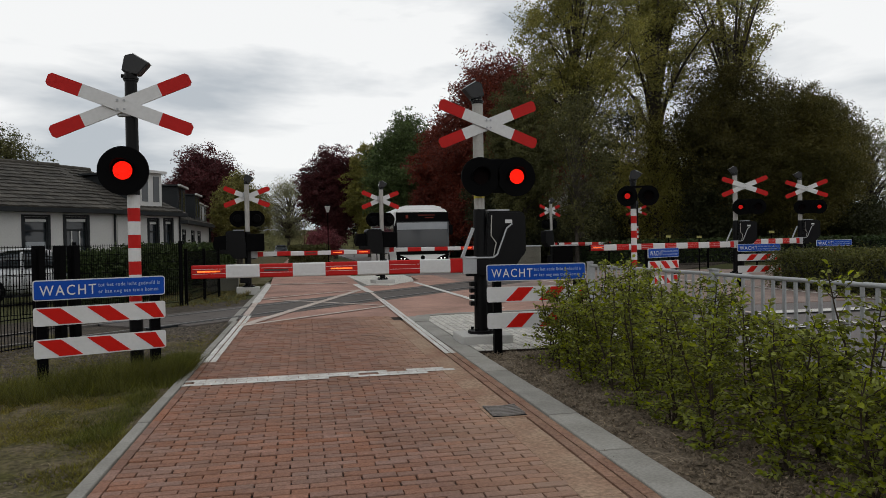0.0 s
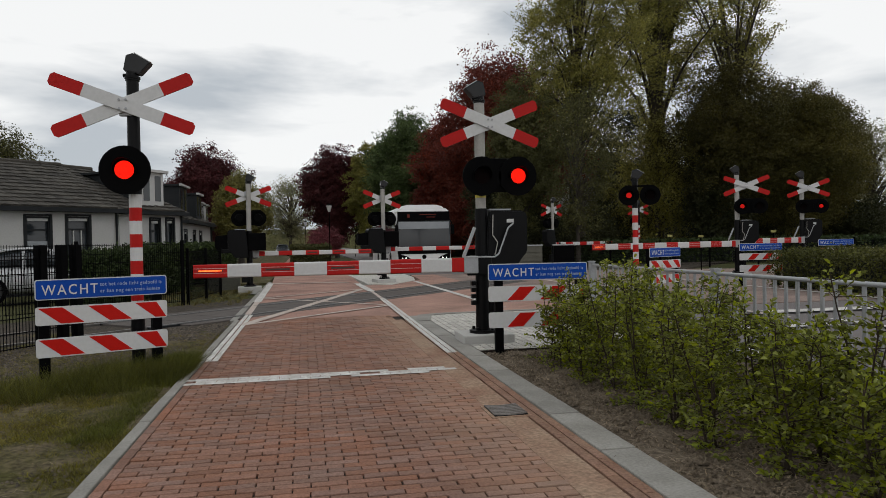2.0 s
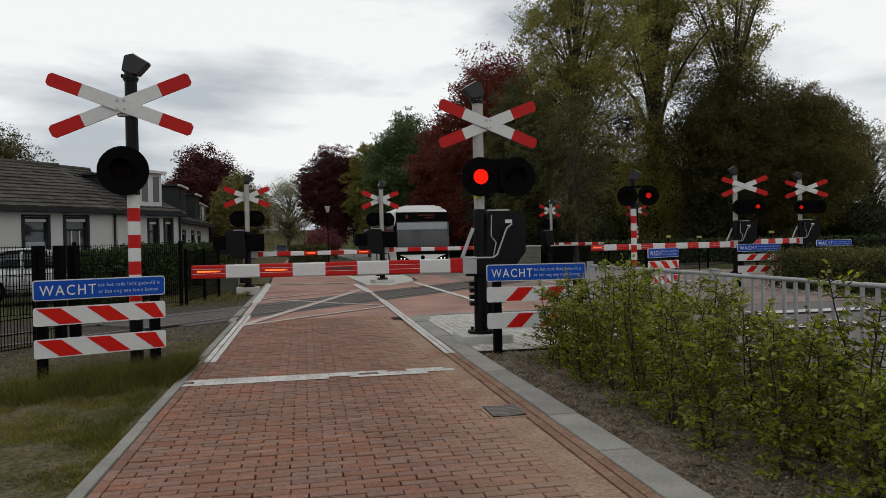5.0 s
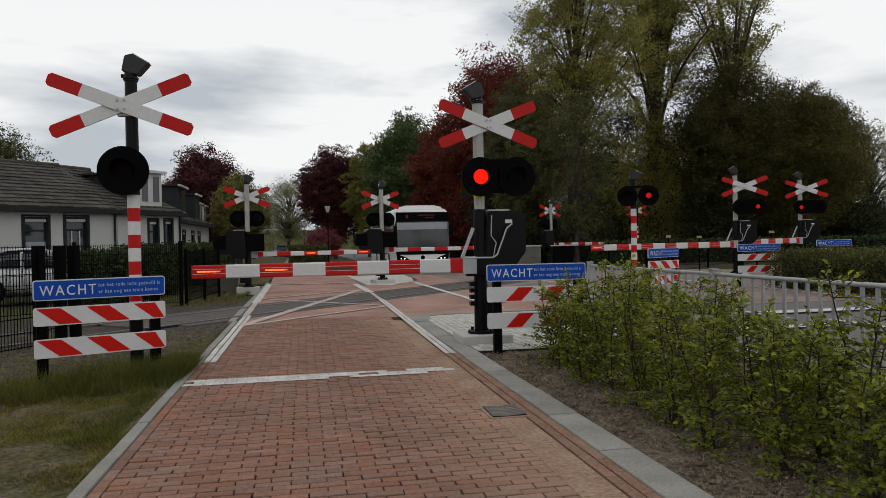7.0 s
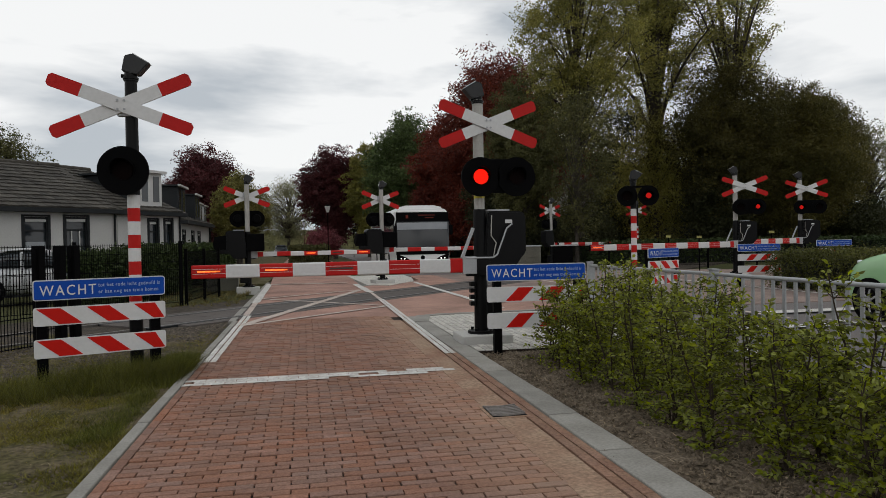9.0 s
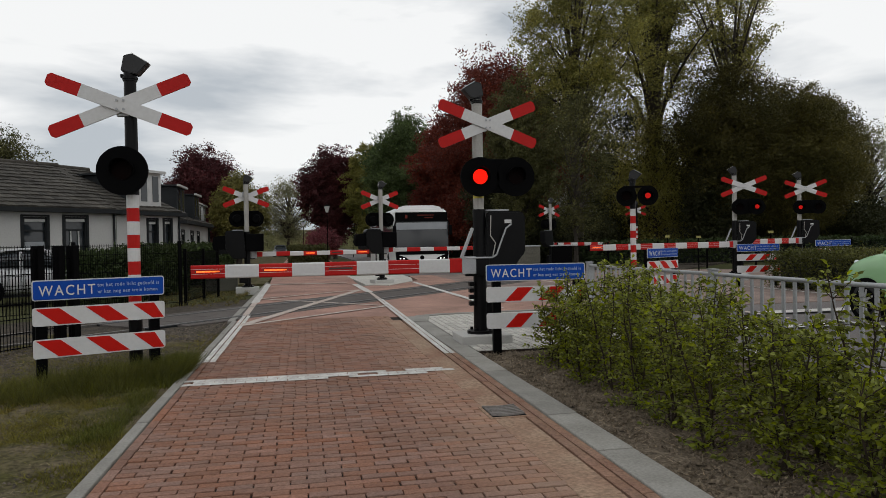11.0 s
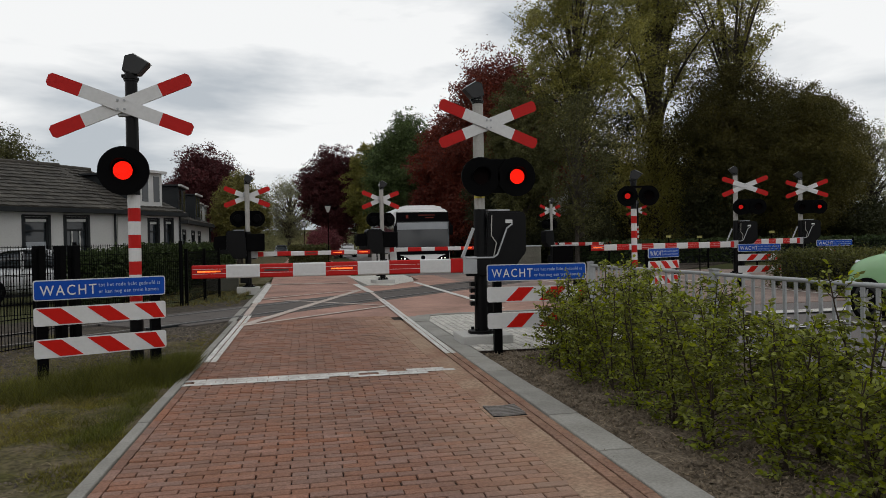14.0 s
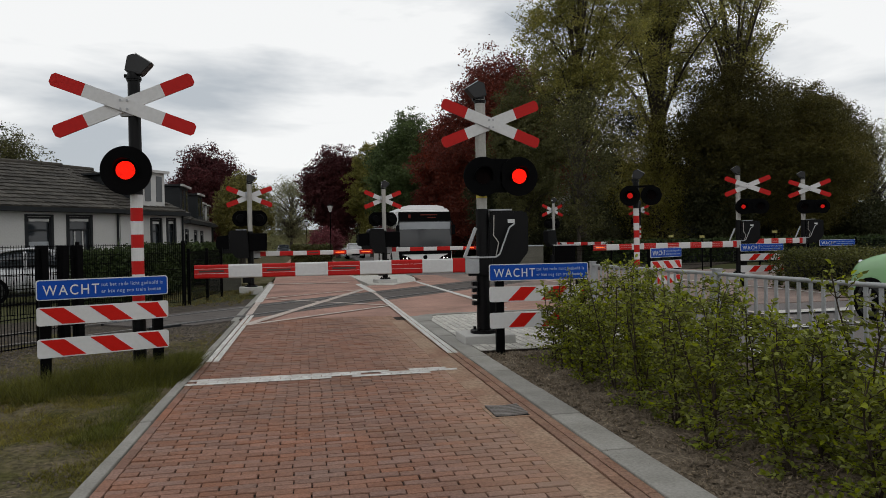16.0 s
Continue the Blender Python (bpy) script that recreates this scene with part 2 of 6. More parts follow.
BLIND = M("windscreen_blind", (0.30, 0.32, 0.34), (0.25, 0.27, 0.29), rough=0.6, scale=2, grain=0.04)
PLASTER = M("white_plaster", (0.50, 0.495, 0.485), (0.43, 0.425, 0.41), rough=0.85, scale=0.7, fine=20, bump=0.05, spec=0.2, grain=0.05)
WOODW = M("white_woodwork", (0.52, 0.52, 0.51), (0.46, 0.46, 0.45), rough=0.6, scale=2, grain=0.05)
TILE = M("dark_roof_tile", (0.045, 0.041, 0.036), (0.070, 0.064, 0.054), rough=0.85, scale=1.2, fine=20, bump=0.3, island=0.35, spec=0.2)
# Near-black cladding; also stands in for shade inside hedges and beside rails.
SLATE = M("dark_cladding_and_shade", (0.010, 0.012, 0.014), (0.016, 0.018, 0.02), rough=0.6, scale=2, spec=0.2, grain=0.15)
BARK = M("bark", (0.036, 0.029, 0.022), (0.06, 0.048, 0.037), rough=0.95, scale=3, fine=25, bump=0.8)
STEM = M("shrub_stem", (0.035, 0.026, 0.02), (0.055, 0.04, 0.03), rough=0.9, scale=9, fine=60, spec=0.15)
CARGREEN = M("mint_green_car_paint", (0.30, 0.52, 0.27), (0.29, 0.50, 0.26), rough=0.22, scale=1, fine=5, bump=0, grain=0.02)
CARSILVER = M("silver_car_paint", (0.46, 0.47, 0.48), (0.43, 0.44, 0.45), rough=0.25, scale=1, fine=5, bump=0, grain=0.02, metal=0.3)
CARWHITE = M("white_car_paint", (0.75, 0.75, 0.75), (0.72, 0.72, 0.72), rough=0.3, scale=1, fine=5, bump=0, grain=0.02)
CARDARK = M("dark_car_paint", (0.03, 0.035, 0.045), (0.035, 0.04, 0.05), rough=0.3, scale=1, fine=5, bump=0, grain=0.02)
LOUVRE = M("weathered_board", (0.13, 0.125, 0.10), (0.09, 0.088, 0.07), rough=0.9, scale=2, fine=30, bump=0.3)
STONE = M("ballast_stone", (0.15, 0.125, 0.098), (0.085, 0.072, 0.058), rough=0.95, scale=9, fine=50, bump=0.4, island=0.4, spec=0.1)
TYRE = M("tyre_rubber", (0.015, 0.015, 0.015), (0.025, 0.025, 0.025), rough=0.85)
L_RED = leaf_mat("copper_beech_leaves", (0.115, 0.030, 0.032), (0.06, 0.018, 0.02), thin=0.3)
L_RED2 = leaf_mat("rusty_red_leaves", (0.22, 0.045, 0.024), (0.11, 0.025, 0.017), thin=0.35)
L_GREEN = leaf_mat("green_leaves", (0.11, 0.15, 0.048), (0.07, 0.105, 0.036), thin=0.32)
# Very dark green, with the shade inside the wood put into the colour.
L_SHADED = leaf_mat("dark_shaded_leaves", (0.032, 0.038, 0.013), (0.040, 0.038, 0.015))
L_OLIVE = leaf_mat("olive_leaves", (0.1275, 0.1232, 0.0425), (0.0808, 0.0833, 0.0306), thin=0.35)
L_YELLOW = leaf_mat("yellow_green_leaves", (0.22, 0.19, 0.05), (0.15, 0.145, 0.04), thin=0.35)
L_PALE = leaf_mat("pale_spring_leaves", (0.25, 0.24, 0.12), (0.18, 0.18, 0.09), thin=0.35)
L_POPLAR = leaf_mat("poplar_leaves", (0.34, 0.31, 0.070), (0.19, 0.185, 0.047), k=0.38, thin=0.45)
L_GOLD = leaf_mat("dull_olive_leaves", (0.135, 0.114, 0.026), (0.065, 0.064, 0.017), k=0.35, thin=0.35)
L_WILLOW = leaf_mat("willow_leaves", (0.33, 0.295, 0.06), (0.20, 0.185, 0.042), k=0.3, thin=0.45)
L_MURK = leaf_mat("dark_olive_leaves", (0.085, 0.07, 0.016), (0.05, 0.049, 0.012), k=0.4, thin=0.3)
L_PINK = leaf_mat("pink_blossom", (0.24, 0.06, 0.075), (0.15, 0.045, 0.05))
L_SHRUB = leaf_mat("hornbeam_leaves", (0.265, 0.285, 0.024), (0.118, 0.155, 0.015), k=0.62, thin=0.42)
L_CLIP = leaf_mat("clipped_olive_leaves", (0.115, 0.112, 0.026), (0.062, 0.07, 0.016), k=0.5, thin=0.35)
L_HEDGE = leaf_mat("clipped_hedge_leaves", (0.035, 0.055, 0.018), (0.05, 0.07, 0.02))
BLADE = leaf_mat("grass_blades", (0.14, 0.148, 0.018), (0.22, 0.162, 0.03), k=0.55, thin=0.35)
LUSH = leaf_mat("lush_grass_blades", (0.085, 0.105, 0.014), (0.125, 0.115, 0.02), k=0.5, thin=0.35)
STRAW_GRASS = leaf_mat("dry_grass_blades", (0.21, 0.17, 0.06), (0.13, 0.12, 0.035), k=0.45, thin=0.3)
STRAW = leaf_mat("dry_litter", (0.26, 0.20, 0.13), (0.13, 0.10, 0.07), k=0.45, thin=0.1)

# ---- building helpers ----


def part(name, bm, material, parent, label="", m=None, smooth=False):
    me = bpy.data.meshes.new(name)
    bm.to_mesh(me)
    bm.free()
    me.materials.append(material)
    if smooth:
        me.polygons.foreach_set("use_smooth", [True] * len(me.polygons))
    ob = new(name, me)
    if parent:
        ob.parent = parent
    if m:
        ob.matrix_basis = m
    if label:
        tagged(ob, label)
    return ob


def thing(name, m, label, category, group=""):
    ob = new(name)
    ob.empty_display_size = 0.2
    ob.matrix_basis = m
    return tagged(ob, label, category, group)


def box(bm, x0, x1, y0, y1, z0, z1, m=None, bevel=0.0):
    vs = bmesh.ops.create_cube(bm, size=1)["verts"]
    bmesh.ops.scale(bm, vec=(x1 - x0, y1 - y0, z1 - z0), verts=vs)
    bmesh.ops.translate(bm, vec=((x0 + x1) / 2, (y0 + y1) / 2, (z0 + z1) / 2), verts=vs)
    if bevel:
        es = list({e for v in vs for e in v.link_edges})
        vs = list({v for f in bmesh.ops.bevel(bm, geom=es, offset=bevel, segments=2, profile=0.5, affect="EDGES")["faces"] for v in f.verts} | {v for v in vs if v.is_valid})
    if m:
        bmesh.ops.transform(bm, matrix=m, verts=vs)
    return bm


def B(*a, **k):
    return box(bmesh.new(), *a, **k)


def tube(bm, p, q, r0, r1=None, seg=12, caps=True):
    r1 = r0 if r1 is None else r1
    p, q = Vector(p), Vector(q)
    m = Matrix.Translation((p + q) / 2) @ (q - p).to_track_quat("Z", "Y").to_matrix().to_4x4()
    bmesh.ops.create_cone(bm, cap_ends=caps, segments=seg, radius1=r0, radius2=r1, depth=(q - p).length, matrix=m)
    return bm


def T(*a, **k):
    return tube(bmesh.new(), *a, **k)


def prism(bm, pts, lo, hi, axis="y"):
    """An outline in x and z (or x and y), pulled out along the third axis."""
    put = (lambda a, b, c: (a, c, b)) if axis == "y" else (lambda a, b, c: (a, b, c)) if axis == "z" else (lambda a, b, c: (c, a, b))
    lower, upper = [bm.verts.new(put(a, b, lo)) for a, b in pts], [bm.verts.new(put(a, b, hi)) for a, b in pts]
    bm.faces.new(lower)
    bm.faces.new(upper[::-1])
    for i in range(len(pts)):
        j = (i + 1) % len(pts)
        bm.faces.new((lower[i], lower[j], upper[j], upper[i]))
    bmesh.ops.recalc_face_normals(bm, faces=bm.faces)
    return bm


def PR(*a, **k):
    return prism(bmesh.new(), *a, **k)


def stuff_mesh(name, verts, faces, material, parent=None):
    me = bpy.data.meshes.new(name)
    me.from_pydata(verts, [], faces)
    me.materials.append(material)
    ob = new(name, me)
    if parent:
        ob.parent = parent
    return ob


def text_mesh(name, words, size, parent, m, material, width=None, bold=0.01, spacing=1.18, letters=False):
    cu = bpy.data.curves.new(name, "FONT")
    cu.body, cu.size, cu.extrude, cu.resolution_u = words, size, 0.0012, 3
    cu.offset, cu.space_character = size * bold, spacing
    tmp = new(name, cu)
    bpy.context.view_layer.update()
    me = bpy.data.meshes.new_from_object(tmp.evaluated_get(bpy.context.evaluated_depsgraph_get()))
    bpy.data.objects.remove(tmp)
    if width:
        xs = [v.co.x for v in me.vertices]
        k = width / (max(xs) - min(xs))
        for v in me.vertices:
            v.co.x *= k
    me.materials.clear()
    me.materials.append(material)
    if letters:
        bm = bmesh.new()
        bm.from_mesh(me)
        todo = set(bm.verts)
        while todo:
            island, edge = set(), [next(iter(todo))]
            while edge:
                v = edge.pop()
                if v not in island:
                    island.add(v)
                    edge += [e.other_vert(v) for e in v.link_edges]
            todo -= island
            one = bmesh.new()
            twin = {v: one.verts.new(v.co) for v in island}
            for f in {f for v in island for f in v.link_faces}:
                one.faces.new([twin[v] for v in f.verts])
            part("letter", one, material, parent, m=m)
        bm.free()
        return None
    ob = new(name, me)
    ob.parent, ob.matrix_basis = parent, m
    return ob


# ---- the large structure ----


def slab(name, x0, x1, y0, y1, z0, z1, material, label, turn=0.0, at=(0, 0), bevel=0.0):
    ob = part(name, B(x0, x1, y0, y1, z0, z1, bevel=bevel), material, None, m=pose(at[0], at[1], 0, 0, 0, turn))
    return tagged(ob, label, "", "", "structure")


def patch(name, outline, z0, z1, material, label):
    return tagged(part(name, PR(outline, z0, z1, axis="z"), material, None), label, "", "", "structure")


TRACK_AT, TRACK_TURN = (-2.94, 13.94), 46.3


def lumpy_sheet(name, x0, x1, y0, y1, step, z, rise, scale, material, label):
    nx, ny = int((x1 - x0) / step) + 1, int((y1 - y0) / step) + 1
    vs = [(x0 + i * step, y0 + j * step, z + rise * noise.noise(Vector(((x0 + i * step) * scale, (y0 + j * step) * scale, 2.0))) + rise * 0.5 * noise.noise(Vector(((x0 + i * step) * scale * 3.1, (y0 + j * step) * scale * 3.1, 5.0)))) for j in range(ny) for i in range(nx)]
    fs = [(j * nx + i, j * nx + i + 1, (j + 1) * nx + i + 1, (j + 1) * nx + i) for j in range(ny - 1) for i in range(nx - 1)]
    ob = stuff_mesh(name, vs, fs, material)
    ob.data.polygons.foreach_set("use_smooth", [True] * len(fs))
    return tagged(ob, label, "", "", "structure")


slab("ground", -1500, 1500, -300, 2500, -0.6, -0.11, FIELD, "grassy ground out to the horizon")
lumpy_sheet("verge", -8.995, -1.30, -14.0, 13.0, 0.12, -0.035, 0.04, 1.6, GRASS_SOIL, "patchy dry grass verge beside the brick path")
lumpy_sheet("planting_bed", 2.12, 4.9, -14.0, 8.7, 0.08, -0.015, 0.045, 3.0, DIRT, "bare dark soil of the planting bed")
slab("track_bed", -60, 80, -3.6, 2.9, -0.3, -0.03, GRAVEL, "grey gravel bed of the railway track", TRACK_TURN, TRACK_AT)
slab("path_base", -1.25, 1.85, -14, 15.0, -0.25, -0.012, SAND, "sand bed under the brick path")
patch("path_far", [(-1.25, 13.4), (1.85, 13.4), (1.85, 27.0), (2.3, 40), (1.6, 400), (-2.4, 400), (-1.6, 40), (-1.25, 27.0)], -0.3, -0.004, PATH_FAR, "red brick path beyond the crossing")
patch("crossing_road", [(1.85, 12.7), (4.9, 13.3), (5.4, 13.3), (5.4, 30), (4.4, 30), (4.2, 26.2), (2.0, 23.6), (1.85, 23.6)], -0.3, -0.002, ROAD_RED, "brown brick paving of the level crossing")
patch("crossing_carriageway", [(5.4, 13.2), (13.0, 13.2), (13.0, 15), (20, 19), (20, 27), (13.4, 30), (5.4, 30)], -0.3, -0.004, ROAD_GREY, "worn greyish brown paving of the carriageway")
slab("path_behind", -1.25, 1.44, -14, 3.095, -0.1, 0.003, PATH_BEHIND, "red brick path behind")
slab("main_road", 4.95, 12.4, -90, 13.2, -0.3, -0.02, ASPHALT, "grey worn surface of the main road")
slab("main_road_far", 4.3, 12.2, 30, 500, -0.3, -0.01, ASPHALT, "grey main road beyond the crossing")
slab("side_path", 12.9, 16.5, -90, 15, -0.3, -0.015, ROAD_RED, "red cycle path across the main road")
slab("verge_far", -60, -1.42, 27.5, 200, -0.4, -0.03, GRASS_SOIL, "green verge beyond the crossing")

# rails, panels and sleepers
for k, name in ((-0.7175, "rail_near"), (0.7175, "rail_far")):
    bm = bmesh.new()
    box(bm, -60, 80, k - 0.035, k + 0.035, -0.06, 0.012, bevel=0.006)
    box(bm, -60, 80, k - 0.07, k + 0.07, -0.16, -0.12)
    box(bm, -60, 80, k - 0.01, k + 0.01, -0.12, -0.06)
    tagged(part(name, bm, STEEL, None, m=pose(*TRACK_AT, 0, 0, 0, TRACK_TURN)), "steel rail with a polished top", "", "", "structure")
# Solid dark strips stand in for the shade in the open flangeway grooves.
for k, name in ((-0.7175, "flangeway_shade_near"), (0.7175, "flangeway_shade_far")):
    slab(name, -0.5, 14.0, k - 0.12, k + 0.12, -0.15, 0.0062, SLATE, "dark solid strip for the shade in the groove beside the rail", TRACK_TURN, TRACK_AT)
deck = slab("crossing_deck", -0.5, 14.0, -0.635, 0.635, -0.2, -0.006, RUBBER, "dark rubber panels between the rails", TRACK_TURN, TRACK_AT)
for i in range(16):
    u = -0.5 + i * 0.9
    part("panel", B(u + 0.01, u + 0.89, -0.63, 0.63, -0.004, 0.004, bevel=0.003), RUBBER, deck)
for s, lo, hi in (("near", -1.15, -0.77), ("far", 0.77, 1.15)):
    slab("edge_panel_" + s, 0.1, 14.0, lo, hi, -0.2, 0.001, RUBBER, "dark edge panels along the rail", TRACK_TURN, TRACK_AT)
slab("sleeper_strip", -4.5, -0.55, -0.62, 0.62, -0.2, -0.035, RUST, "dark sleepers between the rails", TRACK_TURN, TRACK_AT)

# kerbs and edging
for i in range(28):
    y = -14.3 + i * 0.98
    tagged(part("kerb_stone", B(1.86, 2.11, y + 0.004, y + 0.974, -0.2, 0.022 + 0.003 * (i % 3), bevel=0.008), KERB, None), "flat grey concrete kerb stone", "kerb", "kerb stones along the path")
for i in range(29):
    y = -14.2 + i * 0.96
    tagged(part("edging_stone", B(-1.335, -1.243, y + 0.004, y + 0.955, -0.2, 0.014 + 0.004 * (i % 2), bevel=0.008), KERB, None), "narrow concrete edging stone", "kerb", "edging stones along the verge")
slab("edging_strip", -1.42, -1.30, 13.65, 27.5, -0.2, 0.006, KERB, "concrete edging beyond the path")
tip = [(2.12, 8.7), (4.85, 8.7), (4.85, 13.35), (2.6, 13.35), (2.2, 13.2), (2.12, 12.6)]
patch("island_near", tip, -0.25, 0.008, SAND, "sand bed of the paved island")
patch("island_kerb", [(1.87, 12.2), (2.11, 12.2), (2.3, 13.1), (2.7, 13.24), (4.85, 13.38), (4.85, 13.52), (2.5, 13.42), (2.05, 13.2)], -0.25, 0.03, KERB, "rounded kerb end of the island")
patch("island_far", [(1.8, 31.0), (2.05, 24.0), (2.75, 23.35), (3.9, 25.6), (4.2, 28.0), (4.25, 31.0)], -0.2, 0.012, PALE, "pale paved island beyond the track")
isl = bpy.data.objects["island_near"]
vs, fs = [], []
for j in range(45):
    for i in range(26):
        x, y = 2.14 + i * 0.106 + (0.0), 8.72 + j * 0.106
        if (y > 13.2 and x < 2.5) or y + 0.1 > 13.34 or x + 0.1 > 4.84:
            continue
        h = 0.016 + random.uniform(-0.002, 0.002)
        k = len(vs)
        vs += [(x, y, 0), (x + 0.099, y, 0), (x + 0.099, y + 0.099, 0), (x, y + 0.099, 0), (x + 0.005, y + 0.005, h), (x + 0.094, y + 0.005, h), (x + 0.094, y + 0.094, h), (x + 0.005, y + 0.094, h)]
        fs += [(k + 4, k + 5, k + 6, k + 7), (k, k + 1, k + 5, k + 4), (k + 1, k + 2, k + 6, k + 5), (k + 2, k + 3, k + 7, k + 6), (k + 3, k, k + 4, k + 7)]
tagged(stuff_mesh("paver_field", vs, fs, PALE, isl), "pale square pavers", "", "", "stuff")

# painted lines
LINES = []


def line(name, p, q, w, material=PAINT, label="white painted road line", z=0.009):
    z += 0.0003 * len(LINES)
    LINES.append(name)
    p, q = Vector(p), Vector(q)
    n = Vector((-(q - p).y, (q - p).x)).normalized() * w / 2
    bm = bmesh.new()
    steps = max(1, int((q - p).length / 0.5))
    rows = []
    for i in range(steps + 1):
        c = p + (q - p) * i / steps
        a, b = random.uniform(0.9, 1.05), random.uniform(0.9, 1.05)
        rows.append([bm.verts.new((*(c + n * a), z)), bm.verts.new((*(c - n * b), z))])
    for r, s in zip(rows, rows[1:]):
        bm.faces.new((r[0], r[1], s[1], s[0]))
    bmesh.ops.recalc_face_normals(bm, faces=bm.faces)
    for f in bm.faces:
        if f.normal.z < 0:
            f.normal_flip()
    return tagged(part(name, bm, material, None), label, "", "", "structure")


line("edge_line_left_near", (-1.195, 8.9), (-1.185, 14.6), 0.07)
line("edge_line_left_inner", (-1.112, 8.9), (-1.10, 14.6), 0.068)
line("edge_line_left_mid", (-1.175, 14.6), (-1.2, 17.9), 0.13, PAINT_THIN)
line("edge_line_left_far", (-1.2, 17.9), (-1.27, 26.3), 0.2)
line("edge_line_right_near", (1.722, 8.6), (1.800, 17.5), 0.066, z=0.0205)
line("edge_line_right_outer", (1.797, 8.6), (1.875, 17.5), 0.066, z=0.0205)
line("edge_line_right_mid", (1.84, 17.5), (1.84, 20.4), 0.1, PAINT_THIN)
line("edge_line_right_far", (1.84, 20.4), (1.72, 24.6), 0.22)
line("box_line_near", (-1.1, 12.82), (1.8, 15.7), 0.14, PAINT_THIN)
line("box_diagonal_one", (-1.1, 12.85), (1.66, 21.6), 0.2, PAINT_THIN)
line("box_line_far", (-1.15, 19.1), (1.6, 21.5), 0.14, PAINT_THIN)
line("box_diagonal_two", (-1.15, 19.1), (1.78, 15.75), 0.12, PAINT_THIN)
line("stop_line_far", (-1.24, 26.0), (1.5, 25.6), 0.3, PAINT_THIN)
line("road_line_left", (3.8, 25.0), (4.0, 14.2), 0.16)
line("road_line_middle", (8.2, 30.0), (8.0, 10.6), 0.14, PAINT_THIN)
line("road_line_cross", (4.3, 15.5), (12.0, 22.5), 0.16, PAINT_THIN)
line("road_stop_line", (8.2, 11.5), (11.9, 11.5), 0.45)
line("road_give_way", (5.4, 9.6), (8.0, 9.6), 0.3)
line("road_line_right", (12.2, 24.0), (12.0, -4), 0.14)
line("road_line_near", (5.3, 10.4), (5.3, -4), 0.14)
line("road_line_axis", (8.5, 10.2), (8.5, -4), 0.14)

# the stop line is worn: painted bricks, some of them bare
vs, fs = [], []
for j in range(3):
    for i in range(13):
        if (j, i) in ((0, 7), (1, 8), (2, 10), (0, 12)):
            continue
        x, y = -1.24 + i * 0.21 + (0.105 if j % 2 else 0), 7.42 + j * 0.105
        k = len(vs)
        vs += [(x, y, 0.010), (x + 0.204, y, 0.010), (x + 0.204, y + 0.101, 0.010), (x, y + 0.101, 0.010)]
        fs.append((k, k + 1, k + 2, k + 3))
tagged(stuff_mesh("stop_line", vs, fs, PAINT), "worn white stop line painted on bricks", "", "", "structure")

# gutter, drain
gut = slab("gutter", 1.44, 1.858, -14, 12.6, -0.2, -0.010, SAND, "silted gutter bed beside the kerb")
slab("gutter_trough_behind", 1.446, 1.688, -14, 0.994, -0.05, 0.008, SILT, "silted trough of the gutter behind")
slab("gutter_bricks_behind", 1.701, 1.849, -14, 2.194, -0.05, 0.012, SILT_BRICK, "silted brick course of the gutter behind")
rnd_g = random.Random(12)
for i in range(9):
    y = 1.0 + i * 1.3
    part("trough_stone", B(1.446, 1.688, y, y + 1.294, -0.05, 0.007 + rnd_g.uniform(0, 0.002), bevel=0.004), SILT, gut, "smooth silted trough stone")
for i in range(50):
    for k in (0, 1):
        y, x = 2.2 + i * 0.208 + 0.1 * k, 1.701 + k * 0.079
        part("gutter_brick", B(x + rnd_g.uniform(-0.003, 0.003), x + 0.069, y, y + 0.205, -0.05, 0.011 + 0.003 * k + rnd_g.uniform(0, 0.003)), SILT_BRICK, gut)
drain = thing("storm_drain", pose(1.575, 5.56, 0.010), "cast iron storm drain with curved bars and dry leaves", "drain")
part("frame", B(-0.165, 0.165, -0.21, 0.21, -0.05, 0.003, bevel=0.002), SILT, drain, "silted frame of the drain")
# Thin black sheet stands in for the shade below the drain bars.
part("well_shade", B(-0.14, 0.14, -0.18, 0.18, 0.0035, 0.0045), BLACKM, drain)
for i in range(7):
    bm = bmesh.new()
    ring = []
    for k in range(9):
        u = -0.138 + 0.276 * k / 8
        y = -0.165 + i * 0.048 + 1.7 * u * u
        ring.append([bm.verts.new((u, y + dy, dz)) for dy, dz in ((0, 0.004), (0.004, 0.017), (0.022, 0.017), (0.026, 0.004))])
    for p, q in zip(ring, ring[1:]):
        for k in range(3):
            bm.faces.new((p[k], q[k], q[k + 1], p[k + 1]))
    bmesh.ops.recalc_face_normals(bm, faces=bm.faces)
    part("bar", bm, WORN_IRON, drain)

# ---- crossing signals ----
LAMPS, STRIPS, REAR_STRIPS = [], [], []


def plank(parent, turn, y, length=1.47, w=0.15, at=(0, 0, 3.0)):
    m = Matrix.Translation(at) @ pose(0, y, 0, 0, turn, 0)
    h, w2, c = length / 2, w / 2, 0.032
    e = h - 0.36
    ob = part("cross_plank", PR([(-e, -w2), (e, -w2), (e, w2), (-e, w2)], -0.012, 0.012), WHITE, parent, m=m)
    for s in (-1, 1):
        pts = [(s * e, -w2), (s * (h - c), -w2), (s * h, -w2 + c), (s * h, w2 - c), (s * (h - c), w2), (s * e, w2)]
        part("red_tip", PR(pts, -0.012, 0.012), RED, ob, "red painted plank end")
    return ob


